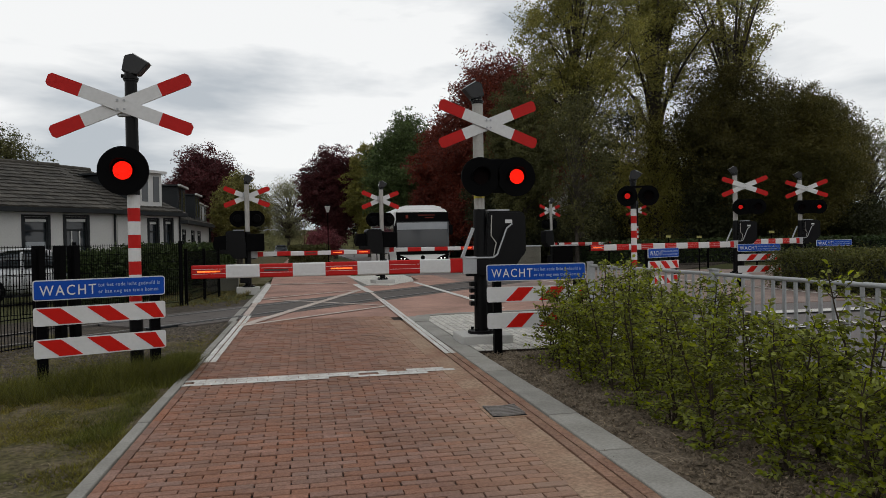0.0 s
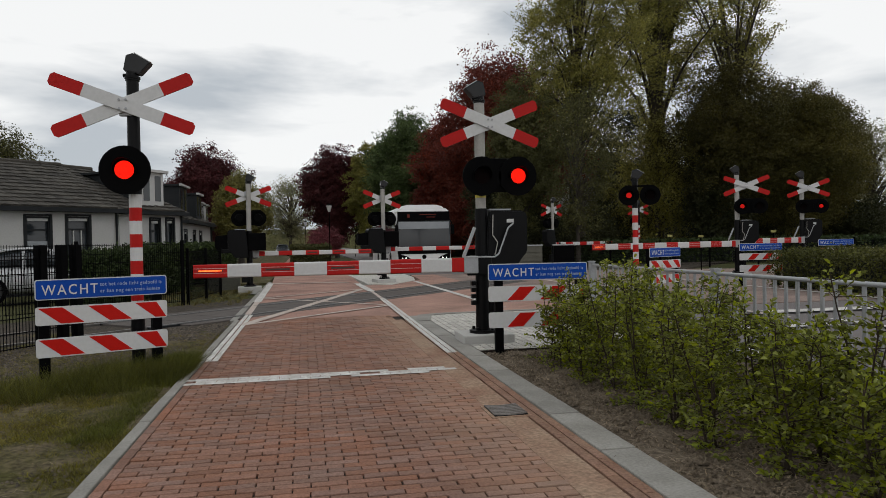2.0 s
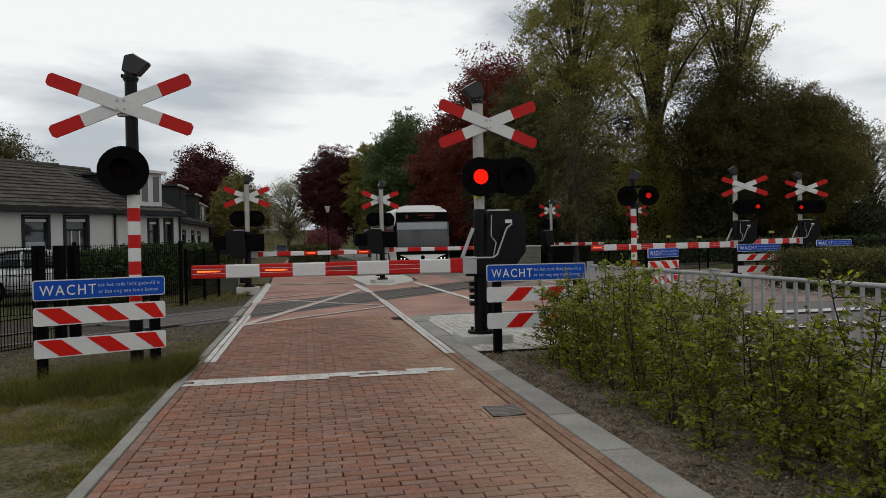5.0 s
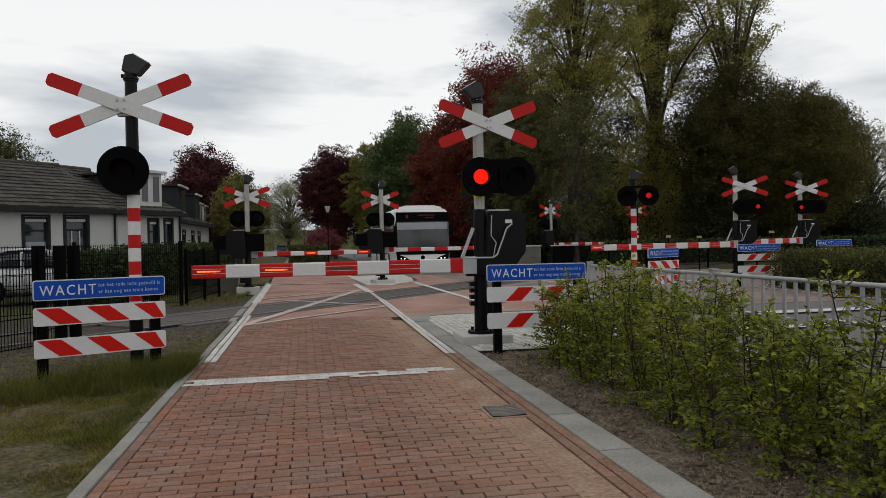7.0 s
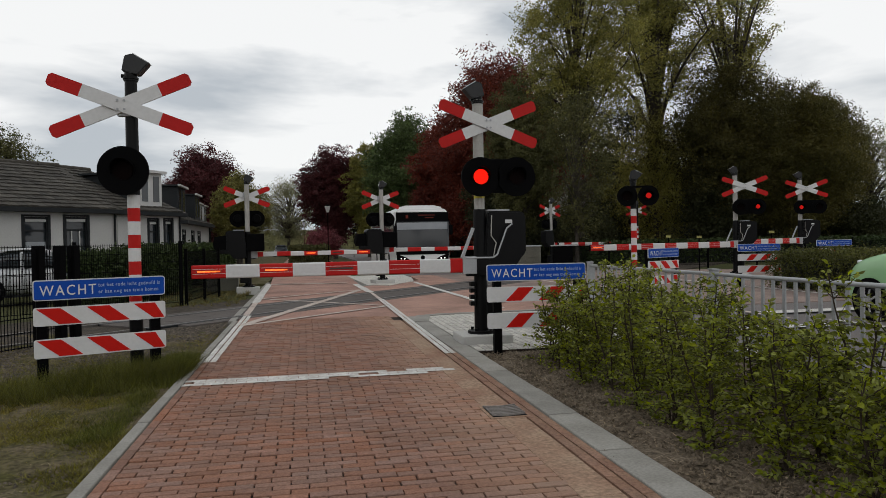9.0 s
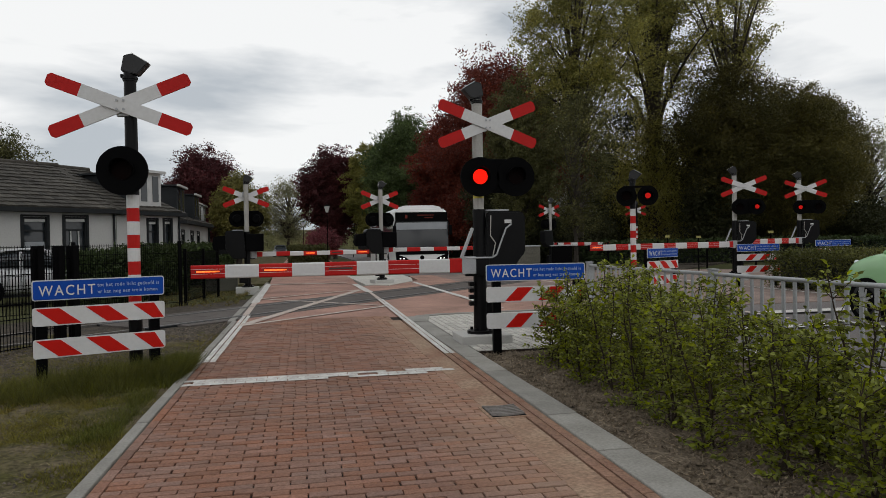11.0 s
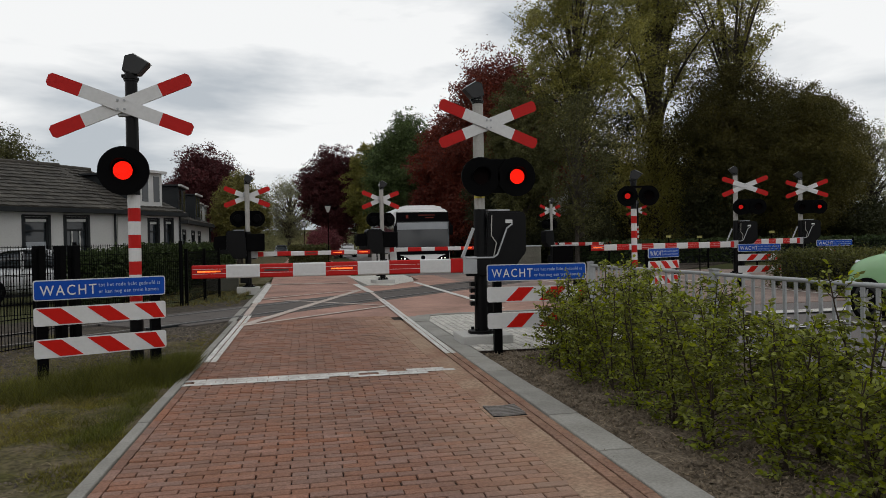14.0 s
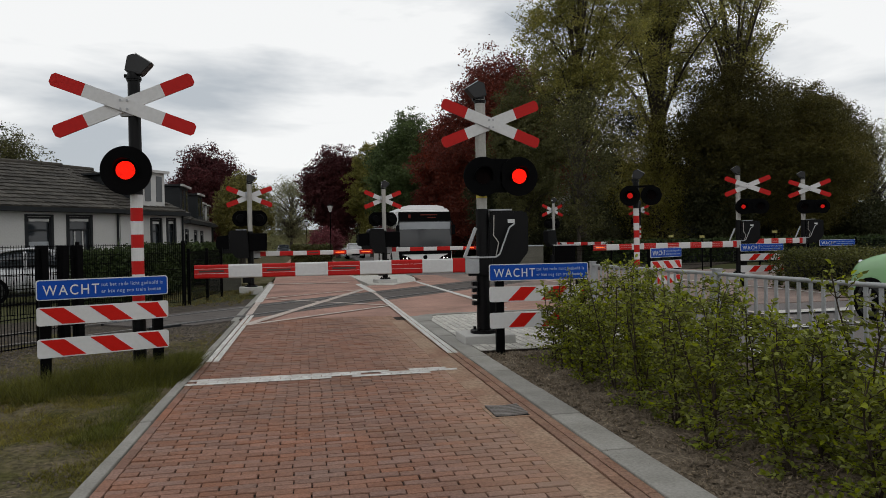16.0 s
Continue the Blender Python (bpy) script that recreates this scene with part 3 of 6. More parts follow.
def lamp_head(parent, x, z, y, r=0.25, lens=0.105, lit=0, dim=False, dead=False):
    """A round black signal head that faces -Y: plate, hood, dark lens, lit lens."""
    bm = bmesh.new()
    tube(bm, (x, y, z), (x, y + 0.03, z), r, seg=40)
    tube(bm, (x, y + 0.03, z), (x, y + 0.2, z), r * 0.6, r * 0.45, seg=24)
    head = part("signal_head", bm, BLACKM, parent, "round black signal head")
    bm = bmesh.new()
    rings = []
    for i in range(17):
        a = radians(-20 + i * 220 / 16)
        c, s = math.cos(a), math.sin(a)
        d = 0.05 + 0.10 * max(0, math.sin(a))
        rings.append([bm.verts.new((x + (lens + 0.02) * c, y, z + (lens + 0.02) * s)), bm.verts.new((x + (lens + 0.02) * c, y - d, z + (lens + 0.02) * s)), bm.verts.new((x + (lens + 0.028) * c, y - d, z + (lens + 0.028) * s)), bm.verts.new((x + (lens + 0.028) * c, y, z + (lens + 0.028) * s))])
    for p, q in zip(rings, rings[1:]):
        for k in range(3):
            bm.faces.new((p[k], p[k + 1], q[k + 1], q[k]))
    part("hood", bm, BLACKM, head)
    part("lens", T((x, y + 0.005, z), (x, y - 0.012, z), lens, seg=28), LENS_OFF, head, "unlit dark red lens")
    if not dead:
        lit_lens = part("light", T((0, 0.004, 0), (0, -0.004, 0), lens * (0.62 if dim else 0.98), seg=28), LENS_DIM if dim else LENS_ON, head, "glowing red signal light", m=pose(x, y - 0.017, z))
        LAMPS.append((lit_lens, (x, y - 0.017, z), lit, dim))
    return head


def top_bell(parent, z, yaw, x=0.0):
    bm = bmesh.new()
    tube(bm, (x, 0, z - 0.03), (x, 0, z + 0.07), 0.078, 0.066, seg=20)
    tube(bm, (x, 0, z - 0.01), (x, 0, z + 0.015), 0.086, seg=20)
    tube(bm, (x - 0.10, 0, z + 0.03), (x - 0.05, 0, z + 0.03), 0.022, seg=8)
    part("collar", bm, BLACK, parent)
    bm = PR([(-0.10, 0.05), (0.11, 0.0), (0.25, 0.16), (0.04, 0.285), (-0.06, 0.255)], -0.085, 0.085)
    bmesh.ops.bevel(bm, geom=list(bm.edges), offset=0.010, segments=2, affect="EDGES")
    ob = part("bell_horn", bm, BELL, parent, "dark grey warning bell with a flared mouth", m=pose(x, 0, z + 0.035, 0, 0, yaw) @ Matrix.Diagonal((0.84, 0.9, 0.84, 1)))
    part("mouth_rim", PR([(0.246, 0.164), (0.256, 0.168), (0.046, 0.294), (0.040, 0.286)], -0.08, 0.08), ALU, ob, "pale metal rim of the mouth")
    part("maker_plate", PR([(-0.096, 0.085), (-0.086, 0.145), (-0.089, 0.146), (-0.099, 0.086)], -0.045, 0.045), WHITE, ob)
    return ob


def boom(parent, x0, length, z, y, tall=0.20, sections=8, lights=(0, 2, 4), key=True, rear=()):
    """A striped barrier arm towards -X, of butted box sections with rounded long edges."""

    def profile(t, x0, x1):
        h, d, c = t / 2, 0.045, 0.016
        return PR([(y - d, z - h + c), (y - d, z + h - c), (y - d + c * 0.35, z + h - c * 0.35), (y - d + c, z + h), (y + d - c, z + h), (y + d, z + h - c), (y + d, z - h + c), (y + d - c, z - h), (y - d + c, z - h), (y - d + c * 0.35, z - h + c * 0.35)], x0, x1, axis="x")

    part("arm_root", B(x0 - 0.20, x0, y - 0.05, y + 0.07, z - 0.12, z + 0.12, bevel=0.01), GALV, parent, "grey arm clamp")
    x = x0 - 0.20
    part("arm_section", profile(tall * 0.97, x - 0.17, x), RED, parent, "red section of the barrier arm")
    x -= 0.17
    w = (length - 0.39) / sections
    for i in range(sections):
        red = i % 2 == 1
        n = sections - 1 - i
        t = tall * (0.94 - 0.10 * i / sections)
        sec = part("arm_section", profile(t, x - w, x), RED if red else WHITE, parent, ("red" if red else "white") + " section of the barrier arm")
        for q in (-0.025, 0.035):
            part("seam", B(x - w + 0.004, x - 0.004, y - 0.0475, y - 0.0455, z + q - 0.0022, z + q + 0.0022), WHITE, sec)
        if red and n in lights:
            part("led_strip", B(x - w * 0.87, x - w * 0.13, y - 0.049, y - 0.0460, z - 0.007, z + 0.017), LED_OFF, sec, "dark light strip on the arm")
            s = part("led_light", B(-w * 0.34, w * 0.34, -0.0012, 0.0012, -0.009, 0.009), LED_ON, sec, "glowing orange-red light strip", m=pose(x - w / 2, y - 0.0515, z + 0.005))
            if key:
                STRIPS.append((s, (x - w / 2, y - 0.0515, z + 0.005), n))
        if red and n in rear:
            part("led_strip", B(x - w * 0.87, x - w * 0.13, y + 0.0460, y + 0.049, z - 0.012, z + 0.022), LED_OFF, sec, "dark light strip on the arm")
            s = part("led_light", B(-w * 0.34, w * 0.34, -0.0012, 0.0012, -0.014, 0.014), LED_ON, sec, "glowing orange-red light strip", m=pose(x - w / 2, y + 0.0515, z + 0.005))
            REAR_STRIPS.append((s, (x - w / 2, y + 0.0515, z + 0.005), n))
        x -= w
    part("arm_cap", B(x - 0.012, x, y - 0.043, y + 0.043, z - tall * 0.4, z + tall * 0.4), BLACKM, parent)


def barrier(m, label, z_arm=1.08, arm=3.74, sections=8, phase=0, dim=False, dead=False, lamp_z=2.32, cross_at=(0.09, 0, 3.0), lamp_x=(-0.02, 0.50), key=True, lights=(0, 2, 4), arm_turn=0.0, lamp_r=0.25, rear=()):
    t = thing("crossing_barrier", m, label, "barrier", "barriers of the level crossing")
    bm = B(-0.34, 0.36, -0.33, 0.33, -0.1, 0.13, bevel=0.014)
    part("base_block", bm, CONC, t, "chipped concrete base block")
    bm = bmesh.new()
    tube(bm, (0, 0, 0.13), (0, 0, 0.17), 0.19, seg=24)
    for a in range(4):
        tube(bm, (0.15 * math.cos(a * 1.57 + 0.8), 0.15 * math.sin(a * 1.57 + 0.8), 0.16), (0.15 * math.cos(a * 1.57 + 0.8), 0.15 * math.sin(a * 1.57 + 0.8), 0.21), 0.022, seg=6)
    part("foot_flange", bm, BLACK, t)
    part("lower_pole", T((0, 0, 0.15), (0, 0, 1.85), 0.098, 0.085, seg=24), BLACK, t, "black lower mast")
    part("upper_pole", T((0, 0, 1.85), (0, 0, 3.36), 0.073, seg=24), POLEGREY, t, "grey upper mast")
    if key:
        part("sticker", T((0, 0, 2.0), (0, 0, 2.07), 0.0745, seg=24), YELLOW, t)
    # junction boxes at the foot
    part("cable_box", B(-0.02, 0.25, -0.06, 0.12, 0.26, 0.62, bevel=0.02), BLACK, t, "black cable box")
    for k in range(4):
        part("cable_clip", B(-0.17, -0.10, -0.10, 0.0, 0.52 + k * 0.09, 0.58 + k * 0.09, bevel=0.006), BLACK, t)
    # drive housing with its sloping arm yoke
    bm = PR([(0.04, z_arm - 0.12), (0.42, z_arm - 0.12), (0.58, z_arm + 0.10), (0.64, z_arm + 0.16), (0.64, z_arm + 0.68), (0.58, z_arm + 0.74), (0.10, z_arm + 0.74), (0.06, z_arm + 0.4)], -0.10, 0.30)
    bmesh.ops.bevel(bm, geom=list(bm.edges), offset=0.02, segments=2, affect="EDGES")
    h = part("drive_housing", bm, BLACK, t, "black barrier drive housing")
    if rear:
        bm = PR([(0.60, z_arm + 0.12), (0.98, z_arm + 0.16), (1.02, z_arm + 0.30), (0.98, z_arm + 0.56), (0.60, z_arm + 0.60)], -0.04, 0.24)
        bmesh.ops.bevel(bm, geom=list(bm.edges), offset=0.02, segments=2, affect="EDGES")
        part("counterweight", bm, BLACKM, t, "black counterweight behind the drive")
        part("drive_cover", B(-0.50, 0.05, -0.02, 0.26, z_arm + 0.10, z_arm + 0.64, bevel=0.03), BLACKM, t, "black drive cover")
        part("yoke", B(0.30, 0.92, 0.24, 0.28, z_arm + 0.04, z_arm + 0.16, bevel=0.01), BLACK, t, "black yoke plate")
    part("plate", B(0.34, 0.44, -0.104, -0.1015, z_arm + 0.57, z_arm + 0.62), WHITE, h)
    part("cap_rail", B(0.10, 0.42, -0.05, 0.2, z_arm + 0.745, z_arm + 0.765), GALV, h)
    part("arm_bracket", B(-0.24, 0.10, -0.16, -0.10, z_arm - 0.15, z_arm + 0.12, bevel=0.01), BLACK, t)
    bm = B(-0.022, 0.022, -0.190, -0.155, 0.0, 0.44, m=Matrix.Translation((-0.30, 0, z_arm + 0.10)) @ pose(0, 0, 0, 0, 22, 0), bevel=0.006)
    for p, q in (((0.14, z_arm + 0.10), (0.20, z_arm + 0.14)), ((0.20, z_arm + 0.14), (0.34, z_arm + 0.50)), ((0.34, z_arm + 0.50), (0.42, z_arm + 0.56)), ((-0.24, z_arm + 0.10), (0.14, z_arm + 0.10))):
        tube(bm, (p[0], -0.17, p[1]), (q[0], -0.17, q[1]), 0.012, seg=8)
    part("arm_strut", bm, GALV, t, "grey bent steel strut")
    bm = bmesh.new()
    for p, q in (((0.14, z_arm + 0.68), (0.13, z_arm + 0.40)), ((0.13, z_arm + 0.40), (0.20, z_arm + 0.30)), ((0.20, z_arm + 0.30), (0.16, z_arm + 0.12))):
        tube(bm, (p[0], -0.12, p[1]), (q[0], -0.12, q[1]), 0.008, seg=8)
    part("cable", bm, POLEGREY, t)
    before = set(t.children)
    boom(t, -0.09, arm, z_arm, -0.12, tall=0.155 if rear else 0.20, sections=sections, key=key, lights=lights, rear=rear)
    for piece in set(t.children) - before:
        piece.matrix_basis = pose(0, 0, 0, 0, 0, arm_turn) @ piece.matrix_basis
    # cross and lamps
    plank(t, 22, -0.10, at=cross_at)
    plank(t, -22, -0.075, at=cross_at)
    for i in (-1, 1):
        for j in (-1, 1):
            part("bolt", T((cross_at[0] + i * 0.028, -0.11, cross_at[2] + j * 0.05), (cross_at[0] + i * 0.028, -0.125, cross_at[2] + j * 0.05), 0.014, seg=8), GALV, t)
    part("cross_bracket", B(-0.05, 0.12, -0.07, 0.0, 2.93, 3.08), GALV, t)
    part("lamp_bar", B(lamp_x[0] - 0.1, lamp_x[1] + 0.1, -0.09, -0.05, lamp_z + 0.20, lamp_z + 0.25, bevel=0.008), BLACKM, t)
    part("lamp_panel", B(lamp_x[0], lamp_x[1], -0.115, -0.09, lamp_z - 0.22, lamp_z + 0.235), BLACKM, t)
    for i, x in enumerate(lamp_x):
        lamp_head(t, x, lamp_z, -0.15, r=lamp_r, lit=(phase + i) % 2, dim=dim, dead=dead)
    top_bell(t, 3.34, 180)
    return t


def wacht_board(m, label, posts=(0.08, 1.18), w=1.28, depth=-0.35, flip=False, lower=True):
    t = thing("wait_sign", m, label, "sign", "waiting signs of the crossing")
    for x in posts:
        part("post", B(x - 0.05, x + 0.05, 0.02, 0.12, depth, 1.08, bevel=0.004), BLACKM, t, "black square post")

    def rounded(x0, x1, z0, z1, r):
        pts = []
        for cx, cz, a0 in ((x1 - r, z0 + r, -90), (x1 - r, z1 - r, 0), (x0 + r, z1 - r, 90), (x0 + r, z0 + r, 180)):
            pts += [(cx + r * math.cos(radians(a0 + k * 30)), cz + r * math.sin(radians(a0 + k * 30))) for k in range(4)]
        return pts

    plate = part("border", PR(rounded(0, w, 0.90, 1.11, 0.025), 0.002, 0.018), WHITE, t, "white sign border")
    blue = part("panel", PR(rounded(0.010, w - 0.010, 0.910, 1.10, 0.02), -0.002, 0.002), BLUE, t, "blue enamel sign panel with white lettering")
    text_mesh("lettering", "WACHT", 0.150, blue, pose(0.06, -0.0032, 0.950, 90, 0, 0), WHITE, 0.525, bold=0.004, spacing=1.25, letters=True)
    text_mesh("lettering", "tot het rode licht gedoofd is", 0.056, blue, pose(0.605, -0.0032, 1.022, 90, 0, 0), PALE_BLUE, 0.62)
    text_mesh("lettering", "er kan nog een trein komen", 0.056, blue, pose(0.605, -0.0032, 0.952, 90, 0, 0), PALE_BLUE, 0.60)
    for z0, z1 in ((0.64, 0.83), (0.31, 0.505)) if lower else ():
        b = part("warning_panel", PR(rounded(0, w, z0, z1, 0.025), 0.0, 0.016), WHITE, t, "white panel with slanted red stripes")
        n, e = (4 if flip else 3), 0.012
        for i in range(n):
            a = 0.055 + i * 0.462 if not flip else -0.19 + i * 0.425
            d = 0.19
            top, bot = ((a - 0.03, a + 0.19), (a + 0.175, a + 0.395)) if not flip else ((a + 0.165, a + 0.365), (a, a + 0.20))
            cl = lambda v: min(max(v, e), w - e)
            if bot[1] < e:
                continue
            part("red_stripe", PR([(cl(bot[0]), z0 + e), (cl(bot[1]), z0 + e), (cl(top[1]), z1 - e), (cl(top[0]), z1 - e)], -0.003, 0.0), RED_FILM, b, "red reflective stripe")
    return t


def signal_post(m, label, lamps, cross=True, phase=1, dim=False, bands=9, band=0.152, z_band=2.01, lamp_z=2.29, cross_z=3.01, top=3.36, cross_x=-0.085, cross_len=1.61, cross_tilt=0.0):
    """A pole banded red and white without a barrier."""
    t = thing("crossing_signal", m, label, "signal", "signal posts of the crossing")
    part("upper_pole", T((0, 0, z_band), (0, 0, top), 0.072, 0.066, seg=24), BLACK, t, "black upper pole")
    z = z_band
    i = 0
    while z > 0.72:
        part("band", T((0, 0, z - band), (0, 0, z), 0.068, seg=24), WHITE if i % 2 == 0 else RED, t, "white band" if i % 2 == 0 else "red band")
        z -= band
        i += 1
    part("lower_pole", T((0, 0, -0.3), (0, 0, z), 0.075, seg=24), BLACK, t, "black foot of the pole")
    if cross:
        plank(t, 21.8 - cross_tilt, -0.11, at=(cross_x, 0, cross_z), length=cross_len)
        plank(t, -21.8 - cross_tilt, -0.085, at=(cross_x, 0, cross_z), length=cross_len)
        for a in (-1, 1):
            for b in (-1, 1):
                part("bolt", T((cross_x + a * 0.036, -0.12, cross_z + b * 0.05), (cross_x + a * 0.036, -0.135, cross_z + b * 0.05), 0.014, seg=8), GALV, t)
        part("cross_bracket", B(cross_x - 0.05, 0.0, -0.075, 0.0, cross_z - 0.12, cross_z + 0.06), GALV, t)
    for k, (x, r) in enumerate(lamps):
        lamp_head(t, x, lamp_z, -0.16, r=r, lit=(phase + k) % 2, dim=dim)
    part("lamp_arm", B(min(x for x, _ in lamps) - 0.05, max(x for x, _ in lamps) + 0.05, -0.13, 0.0, lamp_z + 0.2, lamp_z + 0.24), BLACKM, t)
    top_bell(t, top - 0.02, 0)
    return t


barrier(pose(2.40, 9.55, 0), "closed striped barrier on a mast with crossed planks and red lamps", phase=0, cross_at=(0.125, 0, 3.02), lamp_z=2.29, lamp_x=(-0.01, 0.50), lamp_r=0.27)
signal_post(pose(-1.91, 8.63, 0), "black and banded signal post with crossed planks and one lamp", [(-0.07, 0.275)], phase=1, lamp_z=2.275, cross_z=3.02, cross_len=1.62, cross_tilt=1.5)
wacht_board(pose(-2.71, 7.815, -0.02, 0, 0, 23.3), "blue waiting sign over two red and white warning panels in grass")
wacht_board(pose(2.22, 8.52, 0, 0, 0, -3), "blue waiting sign with warning panels half behind shrubs", posts=(0.14, 1.2), flip=True)
# the far side of the path
barrier(pose(-1.72, 22.64, 0, 0, 0, 184), "closed barrier beyond the track seen from behind", z_arm=1.14, arm=3.75, dead=True, lamp_x=(-0.28, 0.28), lamp_z=2.25, cross_at=(0, 0, 2.93), key=False, lights=(), rear=(0, 2, 4))
barrier(pose(2.70, 24.95, 0, 0, 0, 192), "closed barrier of the main road seen from behind", z_arm=1.17, arm=4.6, sections=8, dead=True, lamp_x=(-0.28, 0.28), lamp_z=2.25, cross_at=(0, 0, 2.95), key=False, lights=(), rear=(2,))
barrier(pose(12.70, 35.2, 0, 0, 0, 200), "distant closed barrier seen from behind", z_arm=1.17, arm=4.3, sections=8, dead=True, lamp_x=(-0.28, 0.28), lamp_z=2.25, cross_at=(0, 0, 2.95), key=False, lights=(0,))
# the main road and the path across it
signal_post(pose(7.79, 15.8, 0, 0, 0, -22), "banded signal post with two red lamps beside the main road", [(-0.15, 0.24), (0.34, 0.24)], cross=False, phase=0, dim=True, band=0.175, z_band=2.12, lamp_z=2.42, top=2.80)
wacht_board(pose(7.33, 14.2, 0.07, 0, 0, 31), "blue waiting sign over warning panels beside the main road", w=1.28, depth=-0.3)
barrier(pose(13.80, 20.75, 0.08, 0, 0, -26), "closed barrier of the main road with crossed planks", z_arm=1.08, arm=6.1, sections=12, phase=0, dim=True, arm_turn=43, cross_at=(0.28, 0, 2.95), lamp_x=(0.14, 0.66), lamp_z=2.28, key=False, lights=(0,))
wacht_board(pose(11.93, 17.85, 0.08, 0, 0, -4), "blue waiting sign beside a clipped hedge", flip=True, depth=-0.3)
barrier(pose(17.63, 22.6, 0.1, 0, 0, -28), "closed barrier of the far cycle path", z_arm=1.12, arm=3.4, phase=1, dim=True, arm_turn=45, cross_at=(0.2, 0, 2.98), lamp_x=(0.02, 0.6), key=False, lights=(0,))
wacht_board(pose(16.75, 20.7, 0.13, 0, 0, -4), "blue waiting sign above a clipped hedge", depth=-0.3)
signal_post(pose(20.9, 41.9, 0.2, 0, 0, 180), "distant signal post with crossed planks", [(0.28, 0.25)], dim=True, cross_x=0.0, cross_len=1.5)
# ---- fences ----


def railing(x, y0, y1, label, group=""):
    t = thing("railing", pose(x, y0, 0), label, "fence", group)
    L = y1 - y0
    part("top_rail", T((0, 0, 0.985), (0, L, 0.985), 0.022, seg=12), GALV, t, smooth=True)
    part("bottom_rail", B(-0.02, 0.02, 0, L, 0.14, 0.18), GALV, t)
    n = max(1, round(L / 3.5))
    for i in range(n + 1):
        y = L * i / n
        bm = B(-0.04, 0.04, y - 0.04, y + 0.04, -0.1, 1.03, bevel=0.006)
        box(bm, -0.05, 0.05, y - 0.05, y + 0.05, 1.03, 1.045)
        part("post", bm, GALV, t)
    k = int(L / 0.16)
    for i in range(1, k):
        y = L * i / k
        part("bar", B(-0.008, 0.008, y - 0.02, y + 0.02, 0.18, 0.97), GALV, t)
    return t


railing(4.52, 0.2, 10.73, "galvanised steel railing with flat upright bars")
railing(16.1, 12.0, 19.0, "galvanised railing behind the clipped hedge")


def mesh_fence(p, q, h, label, posts=(), thick=0.035):
    p, q = Vector(p), Vector(q)
    L = (q - p).length
    t = thing("mesh_fence", Matrix.Translation((p.x, p.y, 0)) @ pose(0, 0, 0, 0, 0, math.degrees(math.atan2((q - p).y, (q - p).x))), label, "fence")
    vs, fs = [], []

    def bar(x0, x1, y0, y1, z0, z1):
        k = len(vs)
        vs.extend([(x, y, z) for x in (x0, x1) for y in (y0, y1) for z in (z0, z1)])
        fs.extend([(k + a, k + b, k + c, k + d) for a, b, c, d in ((0, 1, 3, 2), (4, 6, 7, 5), (0, 4, 5, 1), (2, 3, 7, 6), (0, 2, 6, 4), (1, 5, 7, 3))])

    for i in range(int(L / 0.05)):
        bar(i * 0.05, i * 0.05 + 0.009, -0.003, 0.003, 0.05, h)
    for j in range(int(h / 0.2) + 1):
        bar(0, L, -0.010, -0.004, 0.06 + j * 0.2, 0.072 + j * 0.2)
        bar(0, L, 0.004, 0.010, 0.06 + j * 0.2, 0.072 + j * 0.2)
    tagged(stuff_mesh("wire_panel", vs, fs, BLACKM, t), "black welded wire mesh", "", "", "stuff")
    for x in posts:
        part("post", B(x - thick, x + thick, -thick, thick, -0.2, h + 0.06, bevel=0.005), BLACKM, t)
    return t


mesh_fence((-5.3, 7.9), (-3.7, 10.8), 1.36, "black wire mesh fence before the railway track", posts=(0.1, 1.7, 3.31))
mesh_fence((-3.7, 10.8), (-3.37, 11.5), 1.40, "short end of the black mesh fence", posts=(0.06, 0.44, 0.72), thick=0.06)
mesh_fence((-9.0, 13.6), (-2.9, 18.2), 1.50, "black wire mesh fence beyond the railway track", posts=(0.1, 2.6, 5.1, 7.55))
mesh_fence((-2.9, 18.3), (-2.5, 22.0), 1.30, "black wire mesh fence beside the path", posts=(0.1, 1.9, 3.6))

# ---- houses ----


